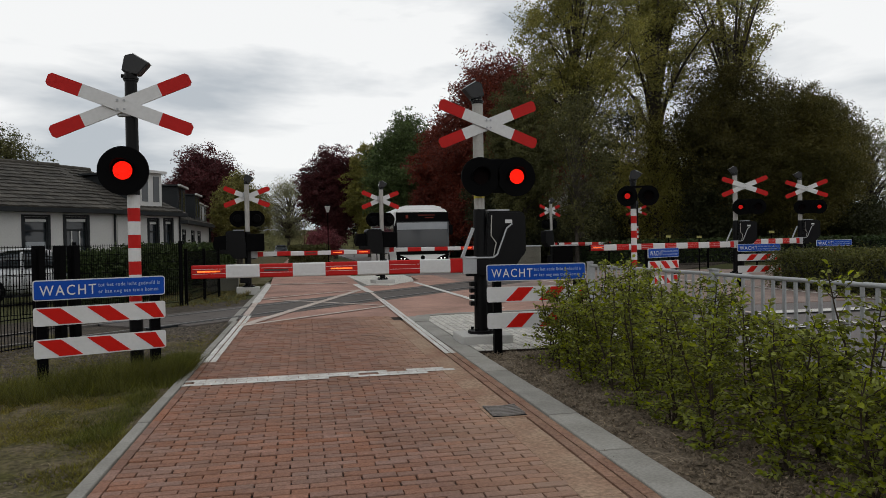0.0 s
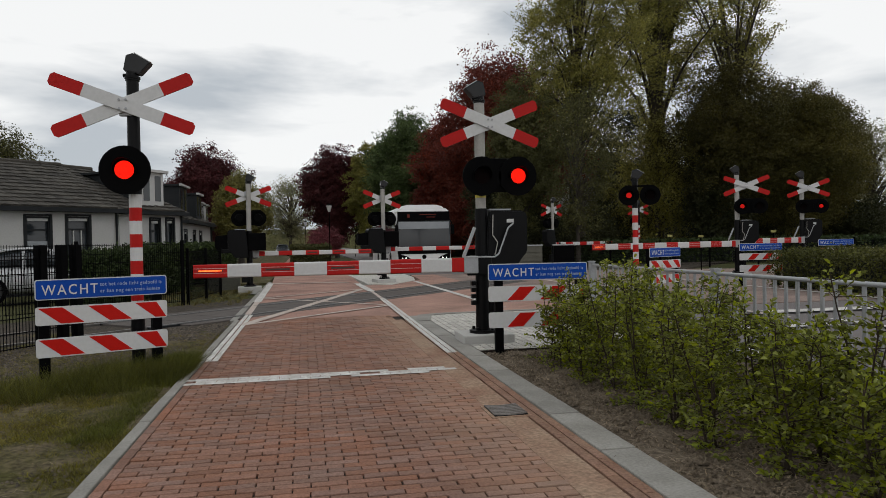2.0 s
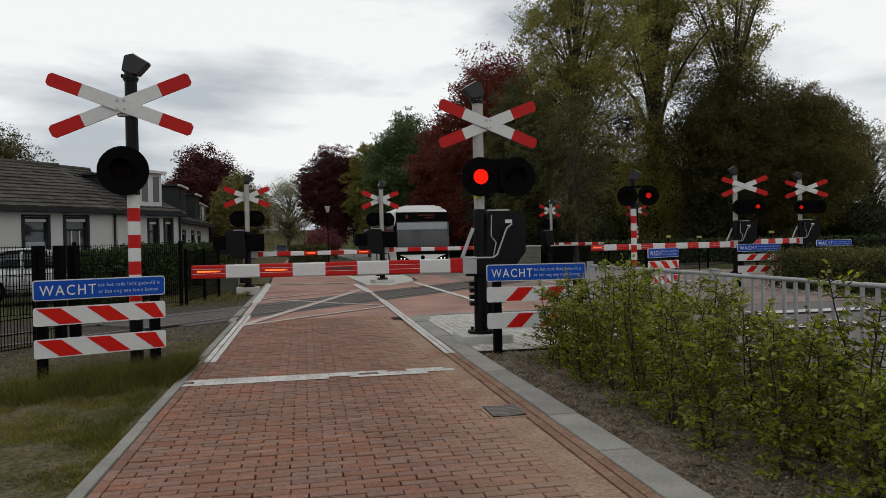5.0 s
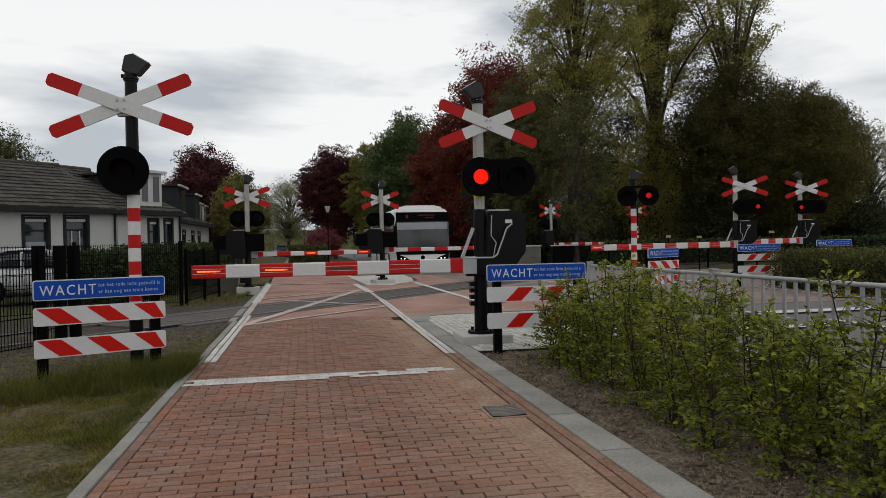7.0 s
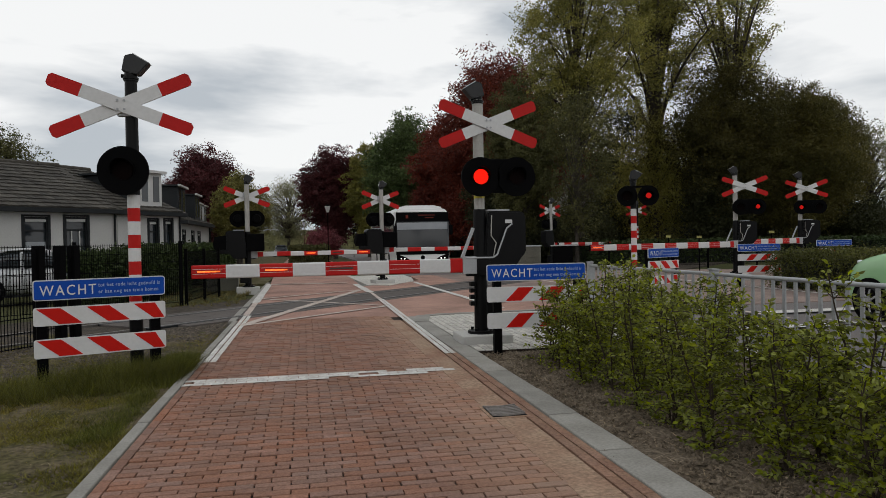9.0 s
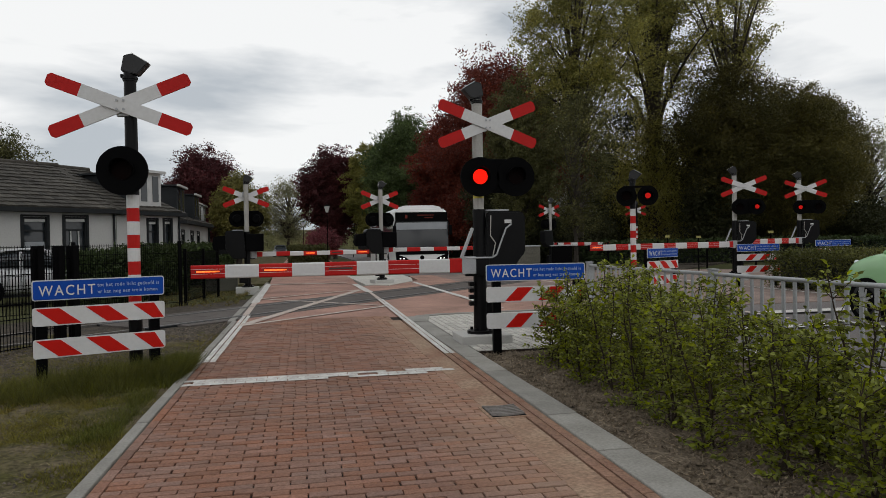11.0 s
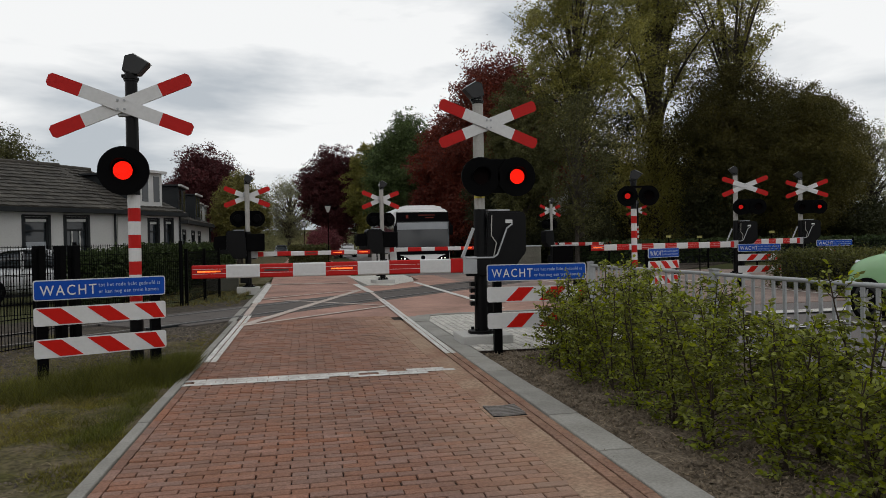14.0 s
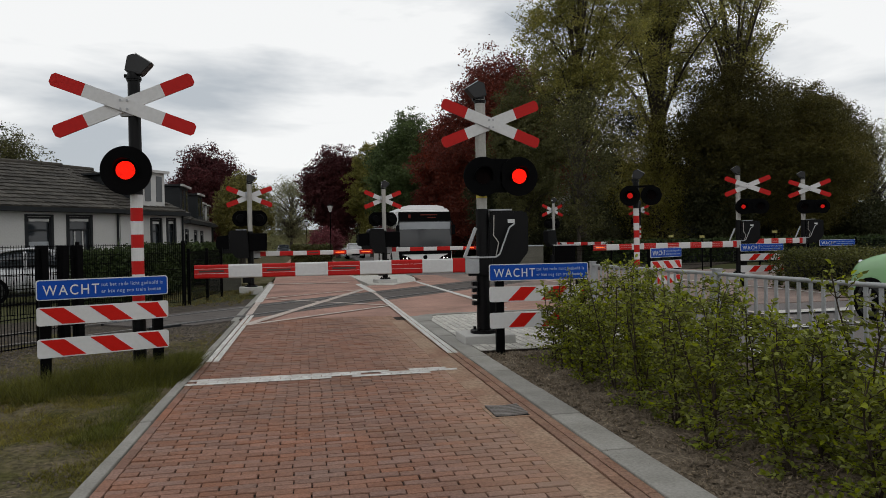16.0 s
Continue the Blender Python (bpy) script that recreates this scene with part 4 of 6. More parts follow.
def window_unit(t, x, z0, z1, w, y=0.0, bars=1, blind=0.0, trim=SLATE, frame=WOODW):
    """A window set into the opening of a facade that faces -Y, its outer face at y."""
    bm = bmesh.new()
    for s in (-1, 1):
        box(bm, x + s * (w / 2 + 0.005) - 0.045, x + s * (w / 2 + 0.005) + 0.045, y - 0.025, y - 0.002, z0, z1 + 0.06)
    box(bm, x - w / 2 - 0.04, x + w / 2 + 0.04, y - 0.03, y - 0.002, z1 + 0.01, z1 + 0.075)
    win = part("window", bm, trim, t, "dark framed window")
    bm = bmesh.new()
    for s in (-1, 1):
        box(bm, x + s * (w / 2 - 0.04) - 0.04, x + s * (w / 2 - 0.04) + 0.04, y + 0.02, y + 0.10, z0, z1)
    box(bm, x - w / 2 + 0.08, x + w / 2 - 0.08, y + 0.02, y + 0.10, z1 - 0.06, z1)
    part("frame", bm, trim, win)
    part("sill", B(x - w / 2 - 0.05, x + w / 2 + 0.05, y - 0.06, y - 0.002, z0 - 0.07, z0), trim, win)
    part("pane", B(x - w / 2, x + w / 2, y + 0.11, y + 0.12, z0, z1), GLASS, win)
    part("transom", B(x - w / 2 + 0.08, x + w / 2 - 0.08, y + 0.05, y + 0.105, z1 - 0.48, z1 - 0.42), trim, win)
    for i in range(bars):
        u = x - w / 2 + w * (i + 1) / (bars + 1)
        part("glazing_bar", B(u - 0.018, u + 0.018, y + 0.06, y + 0.105, z0, z1 - 0.48), frame, win)
    part("top_light", B(x - w / 2 + 0.09, x + w / 2 - 0.09, y + 0.01, y + 0.10, z1 - 0.16, z1 - 0.07), WOODW, win, "white ventilator strip")
    if blind:
        part("curtain", B(x - w / 2 + 0.08, x + w / 2 - 0.08, y + 0.085, y + 0.105, z0, z0 + (z1 - z0) * blind), BLIND, win, "pale curtain")


def roof_tiles(t, x0, x1, y0, z0, y1, z1, n, hip=0.0):
    """Rows of overlapping tiles from the eave (y0, z0) up to the ridge (y1, z1)."""
    vs, fs = [], []
    w = 0.3
    L = math.hypot(y1 - y0, z1 - z0)
    uy, uz = (y1 - y0) / L, (z1 - z0) / L
    for j in range(n):
        a, b = L * j / n, L * (j + 1.12) / n
        for i in range(int((x1 - x0 - hip * j / n) / w)):
            x = x0 + i * w
            o = random.uniform(0.0, 0.02)
            k = len(vs)
            for s, h in ((a, 0.040 + o), (b, 0.010)):
                for dx, dh in ((0, 0.0), (0.09, 0.013), (0.2, 0.008), (0.31, -0.003)):
                    hh = h + dh
                    vs.append((x + dx, y0 + uy * s - uz * hh, z0 + uz * s + uy * hh))
            for dx in (0, 0.31):
                vs.append((x + dx, y0 + uy * a, z0 + uz * a))
            fs += [(k, k + 1, k + 5, k + 4), (k + 1, k + 2, k + 6, k + 5), (k + 2, k + 3, k + 7, k + 6), (k + 8, k + 9, k + 3, k + 2, k + 1, k)]
    tagged(stuff_mesh("roof_tiling", vs, fs, TILE, t), "dark weathered roof tiles", "", "", "stuff")


def cottage(m, L, label, windows, eave=2.75, ridge=4.52, depth=4.0, dormers=(), hip=0.0, roof=0.0):
    t = thing("house", m, label, "house", "white cottages along the railway")
    front = bmesh.new()
    x = 0.0
    for wx, z0, z1, w, _, _ in sorted(windows):
        box(front, x, wx - w / 2, 0, 0.24, -0.3, eave)
        box(front, wx - w / 2, wx + w / 2, 0, 0.24, -0.3, z0)
        box(front, wx - w / 2, wx + w / 2, 0, 0.24, z1, eave)
        x = wx + w / 2
    box(front, x, L, 0, 0.24, -0.3, eave)
    part("wall", front, PLASTER, t, "white plastered front wall")
    part("rear_wall", B(0.001, L - 0.001, 0.5, 2 * depth, -0.3, eave), PLASTER, t, "white plastered wall")
    part("gable_wall", B(L - 0.2, L - 0.002, 0.24, 0.5, -0.3, eave), PLASTER, t)
    R = roof or L
    if R > 0:
        e, o = eave - 0.06, 0.28
        bm = bmesh.new()
        c = [bm.verts.new(q) for q in ((-0.05, -o, e), (R + 0.1, -o, e), (R + 0.1, 2 * depth + o, e), (-0.05, 2 * depth + o, e), (-0.05, depth, ridge), (R + 0.1 - hip, depth, ridge))]
        for f in ((0, 1, 5, 4), (1, 2, 5), (2, 3, 4, 5), (3, 0, 4), (3, 2, 1, 0)):
            bm.faces.new([c[i] for i in f])
        bmesh.ops.recalc_face_normals(bm, faces=bm.faces)
        part("roof", bm, TILE, t, "dark roof")
        roof_tiles(t, 0, R, -o, e + 0.01, depth, ridge, 13, hip)
        part("ridge", T((-0.05, depth, ridge + 0.03), (R + 0.05 - hip, depth, ridge + 0.03), 0.09, seg=10), TILE, t)
    part("gutter_board", B(-0.05, L + 0.05, -0.36, -0.02, eave - 0.20, eave - 0.06), SLATE, t, "black gutter board")
    part("plinth", B(0, L, -0.03, -0.002, -0.3, 0.35), SLATE, t)
    part("downpipe", T((L - 0.1, -0.06, 0.2), (L - 0.1, -0.06, eave - 0.2), 0.04, seg=8), SLATE, t)
    for x, z0, z1, w, bars, blind in windows:
        window_unit(t, x, z0, z1, w, y=0.0, bars=bars, blind=blind)
    for x, w, h, white in dormers:
        d = part("dormer", B(x - w / 2, x + w / 2, 0.15, 0.3, eave - 0.1, eave + h), WOODW if white else SLATE, t, "white boarded dormer" if white else "dark clad dormer")
        part("dormer_side", B(x - w / 2 + 0.02, x + w / 2 - 0.02, 0.3, 3.2, eave - 0.1, eave + h - 0.02), SLATE, d, "dark dormer side")
        part("dormer_fascia", B(x - w / 2 - 0.14, x + w / 2 + 0.14, 0.0, 0.12, eave + h, eave + h + 0.10), WOODW, d)
        part("dormer_roof", B(x - w / 2 - 0.12, x + w / 2 + 0.12, 0.12, 3.2, eave + h, eave + h + 0.08), SLATE, d)
        k = 2
        for i in range(k):
            u = x - w / 2 + w * (i + 0.5) / k
            part("dormer_pane", B(u - w / k * 0.26, u + w / k * 0.26, 0.135, 0.155, eave + 0.35, eave + h - 0.12), GLASS, d)
    return t


cottage(pose(-14.01, 20.11, 0, 0, 0, 45), 10.38, "long white cottage with a low dark tiled roof",
        [(2.6, 0.85, 2.5, 0.9, 1, 0.0), (4.9, 0.85, 2.5, 0.9, 1, 0.0), (7.55, 0.85, 2.50, 0.83, 0, 0.5), (8.9, 0.85, 2.52, 0.83, 2, 0.0)], eave=2.86, ridge=4.70)
cottage(pose(-6.65, 27.48, 0, 0, 0, 56.16), 3.15, "white cottage with a boarded dormer",
        [(1.7, 0.7, 2.48, 0.5, 0, 0.0), (2.48, 0.3, 2.50, 0.42, 0, 0.0)], eave=2.84, ridge=4.66, dormers=[(1.75, 1.15, 1.46, True)], hip=0.9)
cottage(pose(-5.8, 35.5, 0, 0, 0, 89), 9.0, "white cottage with a dark clad dormer", [(0.9, 0.7, 2.2, 0.8, 1, 0), (3.4, 0.7, 2.2, 0.8, 1, 0), (5.4, 0.7, 2.2, 0.8, 1, 0)], dormers=[(1.4, 2.0, 1.6, False), (6.0, 1.6, 1.5, False)])
cottage(pose(-6.8, 45.5, 0, 0, 0, 91), 10.0, "far white cottage of the row", [(1.5, 0.7, 2.2, 0.8, 1, 0), (3.6, 0.7, 2.2, 0.8, 1, 0), (6, 0.7, 2.2, 0.8, 1, 0)], dormers=[(1.6, 1.7, 1.6, False), (6.0, 1.6, 1.6, True), (8.9, 1.4, 1.6, True)])
# a pale house behind the trees
t = thing("house", pose(19.5, 60.0, 0, 0, 0, -14), "pale house hidden behind trees", "house")
part("wall", B(0, 9, 0.13, 6, -0.3, 6.2), PLASTER, t)
part("roof", PR([(-0.3, 6.2), (4.5, 8.6), (9.3, 6.2)], -0.3, 6.3), SLATE, t)
for x in (1.2, 3.6, 6.0, 8.0):
    for z in (0.8, 3.7):
        window_unit(t, x, z, z + 1.7, 0.95, bars=1)

# ---- vehicles ----


def wheel(t, x, y, r=0.31, w=0.2, side=1):
    bm = T((x - w / 2, y, r), (x + w / 2, y, r), r, seg=28)
    bmesh.ops.bevel(bm, geom=[e for e in bm.edges if len(e.link_faces) == 2 and any(len(f.verts) > 4 for f in e.link_faces)], offset=0.03, segments=2, affect="EDGES")
    wh = part("wheel", bm, TYRE, t, "black tyre")
    o = x + side * (w / 2 + 0.004)
    bm = T((o - 0.01, y, r), (o + 0.006, y, r), r * 0.30, seg=16)
    for i in range(7):
        a = i * 2 * math.pi / 7
        tube(bm, (o, y, r), (o, y + math.cos(a) * r * 0.62, r + math.sin(a) * r * 0.62), 0.035, 0.022, seg=6)
    part("rim", bm, ALU, wh, "spoked alloy rim")
    part("rim_ring", T((o - 0.012, y, r), (o - 0.004, y, r), r * 0.68, seg=24), BLACKM, wh)


def loft(bm, rings):
    rows = [[bm.verts.new(p) for p in r] for r in rings]
    n = len(rows[0])
    for a, b in zip(rows, rows[1:]):
        for i in range(n):
            j = (i + 1) % n
            bm.faces.new((a[i], a[j], b[j], b[i]))
    bm.faces.new(rows[0][::-1])
    bm.faces.new(rows[-1])
    bmesh.ops.recalc_face_normals(bm, faces=bm.faces)
    return bm


def car(name, m, paint, label, profile, cabin, L, W=1.7, wheels=(0.75, 3.05), lights=False, group="", pane=None):
    """A car that faces +Y with its nose at y = 0. profile: rows of y (back from the nose), half width, height of the shoulder. cabin: rows of y, half width, roof height."""
    t = thing(name, m, label, "car", group)
    rings = []
    for y, hw, z0, z1 in profile:
        rings.append([(-hw * 0.9, -y, z0), (hw * 0.9, -y, z0), (hw, -y, z0 + 0.12), (hw, -y, (z0 + z1) / 2), (hw * 0.97, -y, z1 - 0.1), (hw * 0.82, -y, z1), (0, -y, z1 + 0.025), (-hw * 0.82, -y, z1), (-hw * 0.97, -y, z1 - 0.1), (-hw, -y, (z0 + z1) / 2), (-hw, -y, z0 + 0.12)])
    body = part("body", loft(bmesh.new(), rings), paint, t, smooth=True)
    mod = body.modifiers.new("round", "SUBSURF")
    mod.levels = mod.render_levels = 2
    rings = []
    for y, hw, z0, z1 in cabin:
        rings.append([(-hw, -y, z0), (hw, -y, z0), (hw * 0.97, -y, z0 + (z1 - z0) * 0.5), (hw * 0.86, -y, z1 - 0.03), (0, -y, z1), (-hw * 0.86, -y, z1 - 0.03), (-hw * 0.97, -y, z0 + (z1 - z0) * 0.5)])
    cab = part("cabin_glass", loft(bmesh.new(), rings), pane or GLASS, t, "car windows", smooth=True)
    mod = cab.modifiers.new("round", "SUBSURF")
    mod.levels = mod.render_levels = 1
    mid = cabin[1:-1]
    rings = [[(-hw * 0.80, -y, z1 - 0.02), (hw * 0.80, -y, z1 - 0.02), (hw * 0.7, -y, z1 + 0.028), (-hw * 0.7, -y, z1 + 0.028)] for y, hw, z0, z1 in mid]
    part("roof_panel", loft(bmesh.new(), rings), paint, t, smooth=True)
    for s in (-1, 1):
        for (ya, ha, _, za), (yb, hb, _, zb) in ((cabin[0], cabin[1]), (cabin[-1], cabin[-2])):
            part("pillar", T((s * ha * 0.97, -ya, cabin[0][2] + 0.03), (s * hb * 0.86, -yb, zb - 0.01), 0.035, seg=6), paint, t)
        ym = (mid[0][0] + mid[-1][0]) / 2
        part("pillar", T((s * cabin[1][1] * 1.0, -ym, cabin[1][2]), (s * cabin[1][1] * 0.88, -ym, mid[0][3] - 0.02), 0.04, seg=6), paint, t)
    for y in wheels:
        for s in (-1, 1):
            arch = T((s * (W / 2 - 0.30), -y, 0.31), (s * (W / 2 + 0.012), -y, 0.31), 0.375, seg=28)
            part("wheel_arch", arch, BLACKM, t)
            wheel(t, s * (W / 2 - 0.075), -y, side=s)
    for s in (-1, 1):
        bm = bmesh.new()
        bmesh.ops.create_uvsphere(bm, u_segments=16, v_segments=10, radius=1)
        bmesh.ops.scale(bm, vec=(0.08, 0.17, 0.06), verts=bm.verts)
        part("headlight", bm, HEADLIGHT if lights else glassy, t, "clear headlight", m=pose(s * (W / 2 - 0.25), -0.40, profile[2][3] - 0.13, 28, 0, s * -12), smooth=True)
        bm = bmesh.new()
        bmesh.ops.create_uvsphere(bm, u_segments=12, v_segments=8, radius=1)
        bmesh.ops.scale(bm, vec=(0.10, 0.06, 0.075), verts=bm.verts)
        part("mirror", bm, paint, t, m=pose(s * (W / 2 + 0.06), -1.35, 0.98), smooth=True)
    part("grille", B(-0.4, 0.4, -0.05, 0.02, 0.30, 0.42, bevel=0.01), BLACKM, t)
    part("number_plate", B(-0.26, 0.26, 0.0, 0.03, 0.45, 0.56), YELLOW, t)
    return t


# Pale base colour stands in for the sky's reflection in the white car's glass.
SKYGLASS = glass("sky_reflection_windscreen", (0.5, 0.51, 0.52), 0.12)
SKYGLASS.node_tree.nodes["Principled BSDF"].inputs["IOR"].default_value = 2.6
glassy = glass("headlamp_glass", (0.55, 0.57, 0.58), 0.12)
SMALL = [(-0.0, 0.50, 0.28, 0.68), (0.10, 0.70, 0.20, 0.86), (0.35, 0.82, 0.18, 1.0), (0.8, 0.85, 0.18, 1.10), (1.2, 0.86, 0.18, 1.13), (2.2, 0.86, 0.18, 1.13), (3.0, 0.86, 0.18, 1.12), (3.45, 0.80, 0.2, 1.05), (3.55, 0.70, 0.26, 0.9)]
SMALL_CAB = [(0.95, 0.70, 1.06, 1.10), (1.6, 0.72, 1.08, 1.56), (2.1, 0.72, 1.08, 1.60), (2.8, 0.70, 1.08, 1.55), (3.45, 0.66, 1.04, 1.14)]
SALOON = [(-0.0, 0.6, 0.30, 0.55), (0.10, 0.78, 0.22, 0.68), (0.4, 0.86, 0.18, 0.76), (1.1, 0.88, 0.18, 0.88), (2.2, 0.89, 0.18, 0.92), (3.4, 0.88, 0.18, 0.95), (4.1, 0.84, 0.2, 0.93), (4.28, 0.74, 0.28, 0.8)]
SALOON_CAB = [(1.15, 0.74, 0.86, 0.90), (1.95, 0.74, 0.88, 1.38), (2.5, 0.74, 0.88, 1.44), (3.3, 0.72, 0.88, 1.38), (4.05, 0.68, 0.88, 0.96)]
green_car = car("car", pose(9.5, 11.0, 0), CARGREEN, "small mint green car waiting at the barrier", SMALL, SMALL_CAB, 3.55)
white_car = car("car", pose(4.6, 68.4, 0, 0, 0, 180), CARWHITE, "white car arriving on the far road", SALOON, SALOON_CAB, 4.3, W=1.78, wheels=(0.8, 3.4), pane=SKYGLASS)
car("car", pose(-5.4, 22.7, 0, 0, 0, -67), CARSILVER, "silver car parked behind the mesh fence", SALOON, SALOON_CAB, 4.3, W=1.78, wheels=(0.8, 3.4))
for i, (x, y, p, lab) in enumerate(((2.9, 73, CARSILVER, "silver car parked behind the hedge"), (3.1, 77, CARDARK, "dark car parked behind the hedge"), (-3.0, 92, CARDARK, "dark car on the far road"))):
    car("car", pose(x, y, 0, 0, 0, -90 if i < 2 else 180), p, lab, SALOON, SALOON_CAB, 4.3, W=1.78, wheels=(0.8, 3.4))


def bus(m):
    t = thing("bus", m, "white city bus waiting behind the barrier with a lit display", "bus")
    W, H, L = 1.27, 3.0, 12.0
    outline = [(-W, 0.30), (W, 0.30), (W, 1.0), (W * 0.985, 2.55), (W * 0.94, 2.86), (W * 0.84, 2.97), (-W * 0.84, 2.97), (-W * 0.94, 2.86), (-W * 0.985, 2.55), (-W, 1.0)]
    bm = PR(outline, 0.0, L)
    bmesh.ops.bevel(bm, geom=[e for e in bm.edges if all(abs(v.co.y) < 1e-4 for v in e.verts)], offset=0.10, segments=3, affect="EDGES")
    part("body", bm, CARWHITE, t, "white bus body")
    bm = PR([(-W * 0.86, 2.93), (W * 0.84, 2.93), (W * 0.74, 3.08), (W * 0.5, 3.15), (-W * 0.55, 3.15), (-W * 0.78, 3.08)], 0.35, 9.0)
    part("roof_unit", bm, CARWHITE, t, "white roof pod")
    part("windscreen", B(-W * 0.985, W * 0.985, -0.030, 0.02, 0.98, 2.42, bevel=0.03), BUSGLASS, t, "large windscreen")
    part("sun_blind", B(-W * 0.93, W * 0.93, -0.037, -0.032, 2.02, 2.34), BLIND, t, "pale blind in the windscreen")
    part("display_box", B(-W * 0.965, W * 0.965, -0.034, 0.02, 2.36, 2.82, bevel=0.03), BLACKM, t, "black destination display")
    part("display_bar", B(-W * 0.16, W * 0.46, -0.040, -0.036, 2.66, 2.70), MATRIX, t, "faint red display bars")
    part("display_bar", B(W * 0.1, W * 0.42, -0.040, -0.036, 2.54, 2.58), MATRIX, t)
    part("display_number", B(-W * 0.61, -W * 0.52, -0.040, -0.036, 2.54, 2.70), MATRIX, t)
    part("dark_skirt", B(-W * 0.975, W * 0.975, -0.033, 0.02, 0.86, 1.08, bevel=0.02), BLACKM, t)
    for s in (-1, 1):
        bm = PR([(s * 0.60, 0.60), (s * 0.90, 0.54), (s * 1.20, 0.58), (s * 1.23, 0.92), (s * 1.05, 0.84), (s * 0.78, 0.74)], -0.055, 0.02)
        hl = part("headlight_unit", bm, BLACKM, t, "dark headlight cluster")
        for k in (0.86, 1.02):
            part("beam", T((s * k, -0.068, 0.68), (s * k, -0.05, 0.68), 0.032 if k < 0.9 else 0.02, seg=14), HEADLIGHT, hl, "lit headlight")
        arm = part("mirror", B(s * 1.30 - 0.08, s * 1.30 + 0.08, -0.30, -0.2, 1.75, 2.2, bevel=0.03), BLACKM, t, "black wing mirror")
        part("mirror_arm", T((s * 1.30, -0.25, 2.2), (s * 1.15, 0.02, 2.6), 0.025, seg=6), BLACKM, arm)
        for i in range(7):
            part("side_window", B(s * W - 0.012, s * W + 0.012, 0.5 + i * 1.62, 2.02 + i * 1.62, 1.1, 2.4), GLASS, t, "dark side window")
        for y in (2.6, 8.6):
            wheel(t, s * (W - 0.12), y, r=0.48, w=0.26, side=s)
    bm = bmesh.new()
    bmesh.ops.create_circle(bm, cap_ends=True, segments=20, radius=0.09, matrix=pose(0, -0.004, 0.72, 90, 0, 0))
    part("badge", T((0, -0.02, 0.72), (0, 0.0, 0.72), 0.10, seg=20), BLACKM, t, "dark oval badge")
    part("bumper", B(-W * 0.97, W * 0.97, -0.05, 0.1, 0.26, 0.50, bevel=0.03), CARWHITE, t)
    part("wiper", T((-0.5, -0.05, 1.08), (0.35, -0.05, 1.16), 0.012, seg=6), BLACKM, t)
    bm.free()
    return t


bus(pose(5.38, 32.3, 0))

# ---- the white house behind the trees ----
house = thing("house", pose(18.6, 58, 0), "white rendered house half hidden behind the trees", "house")
part("wall", B(0, 9.4, 0, 7, 0, 7.4), PLASTER, house, "white rendered wall")
part("roof", PR([(-0.4, 7.4), (9.8, 7.4), (7.9, 8.9), (1.5, 8.9)], -0.4, 7.4), TILE, house, "dark tiled roof")
for hx in (1.3, 3.9, 6.5):
    for hz in (0.9, 4.4):
        hw = part("window", B(hx, hx + 1.3, -0.02, 0.04, hz, hz + 1.7), GLASS, house, "dark window")
        part("sill", B(hx - 0.1, hx + 1.4, -0.1, 0.0, hz - 0.1, hz), SLATE, hw)

# ---- trees ----


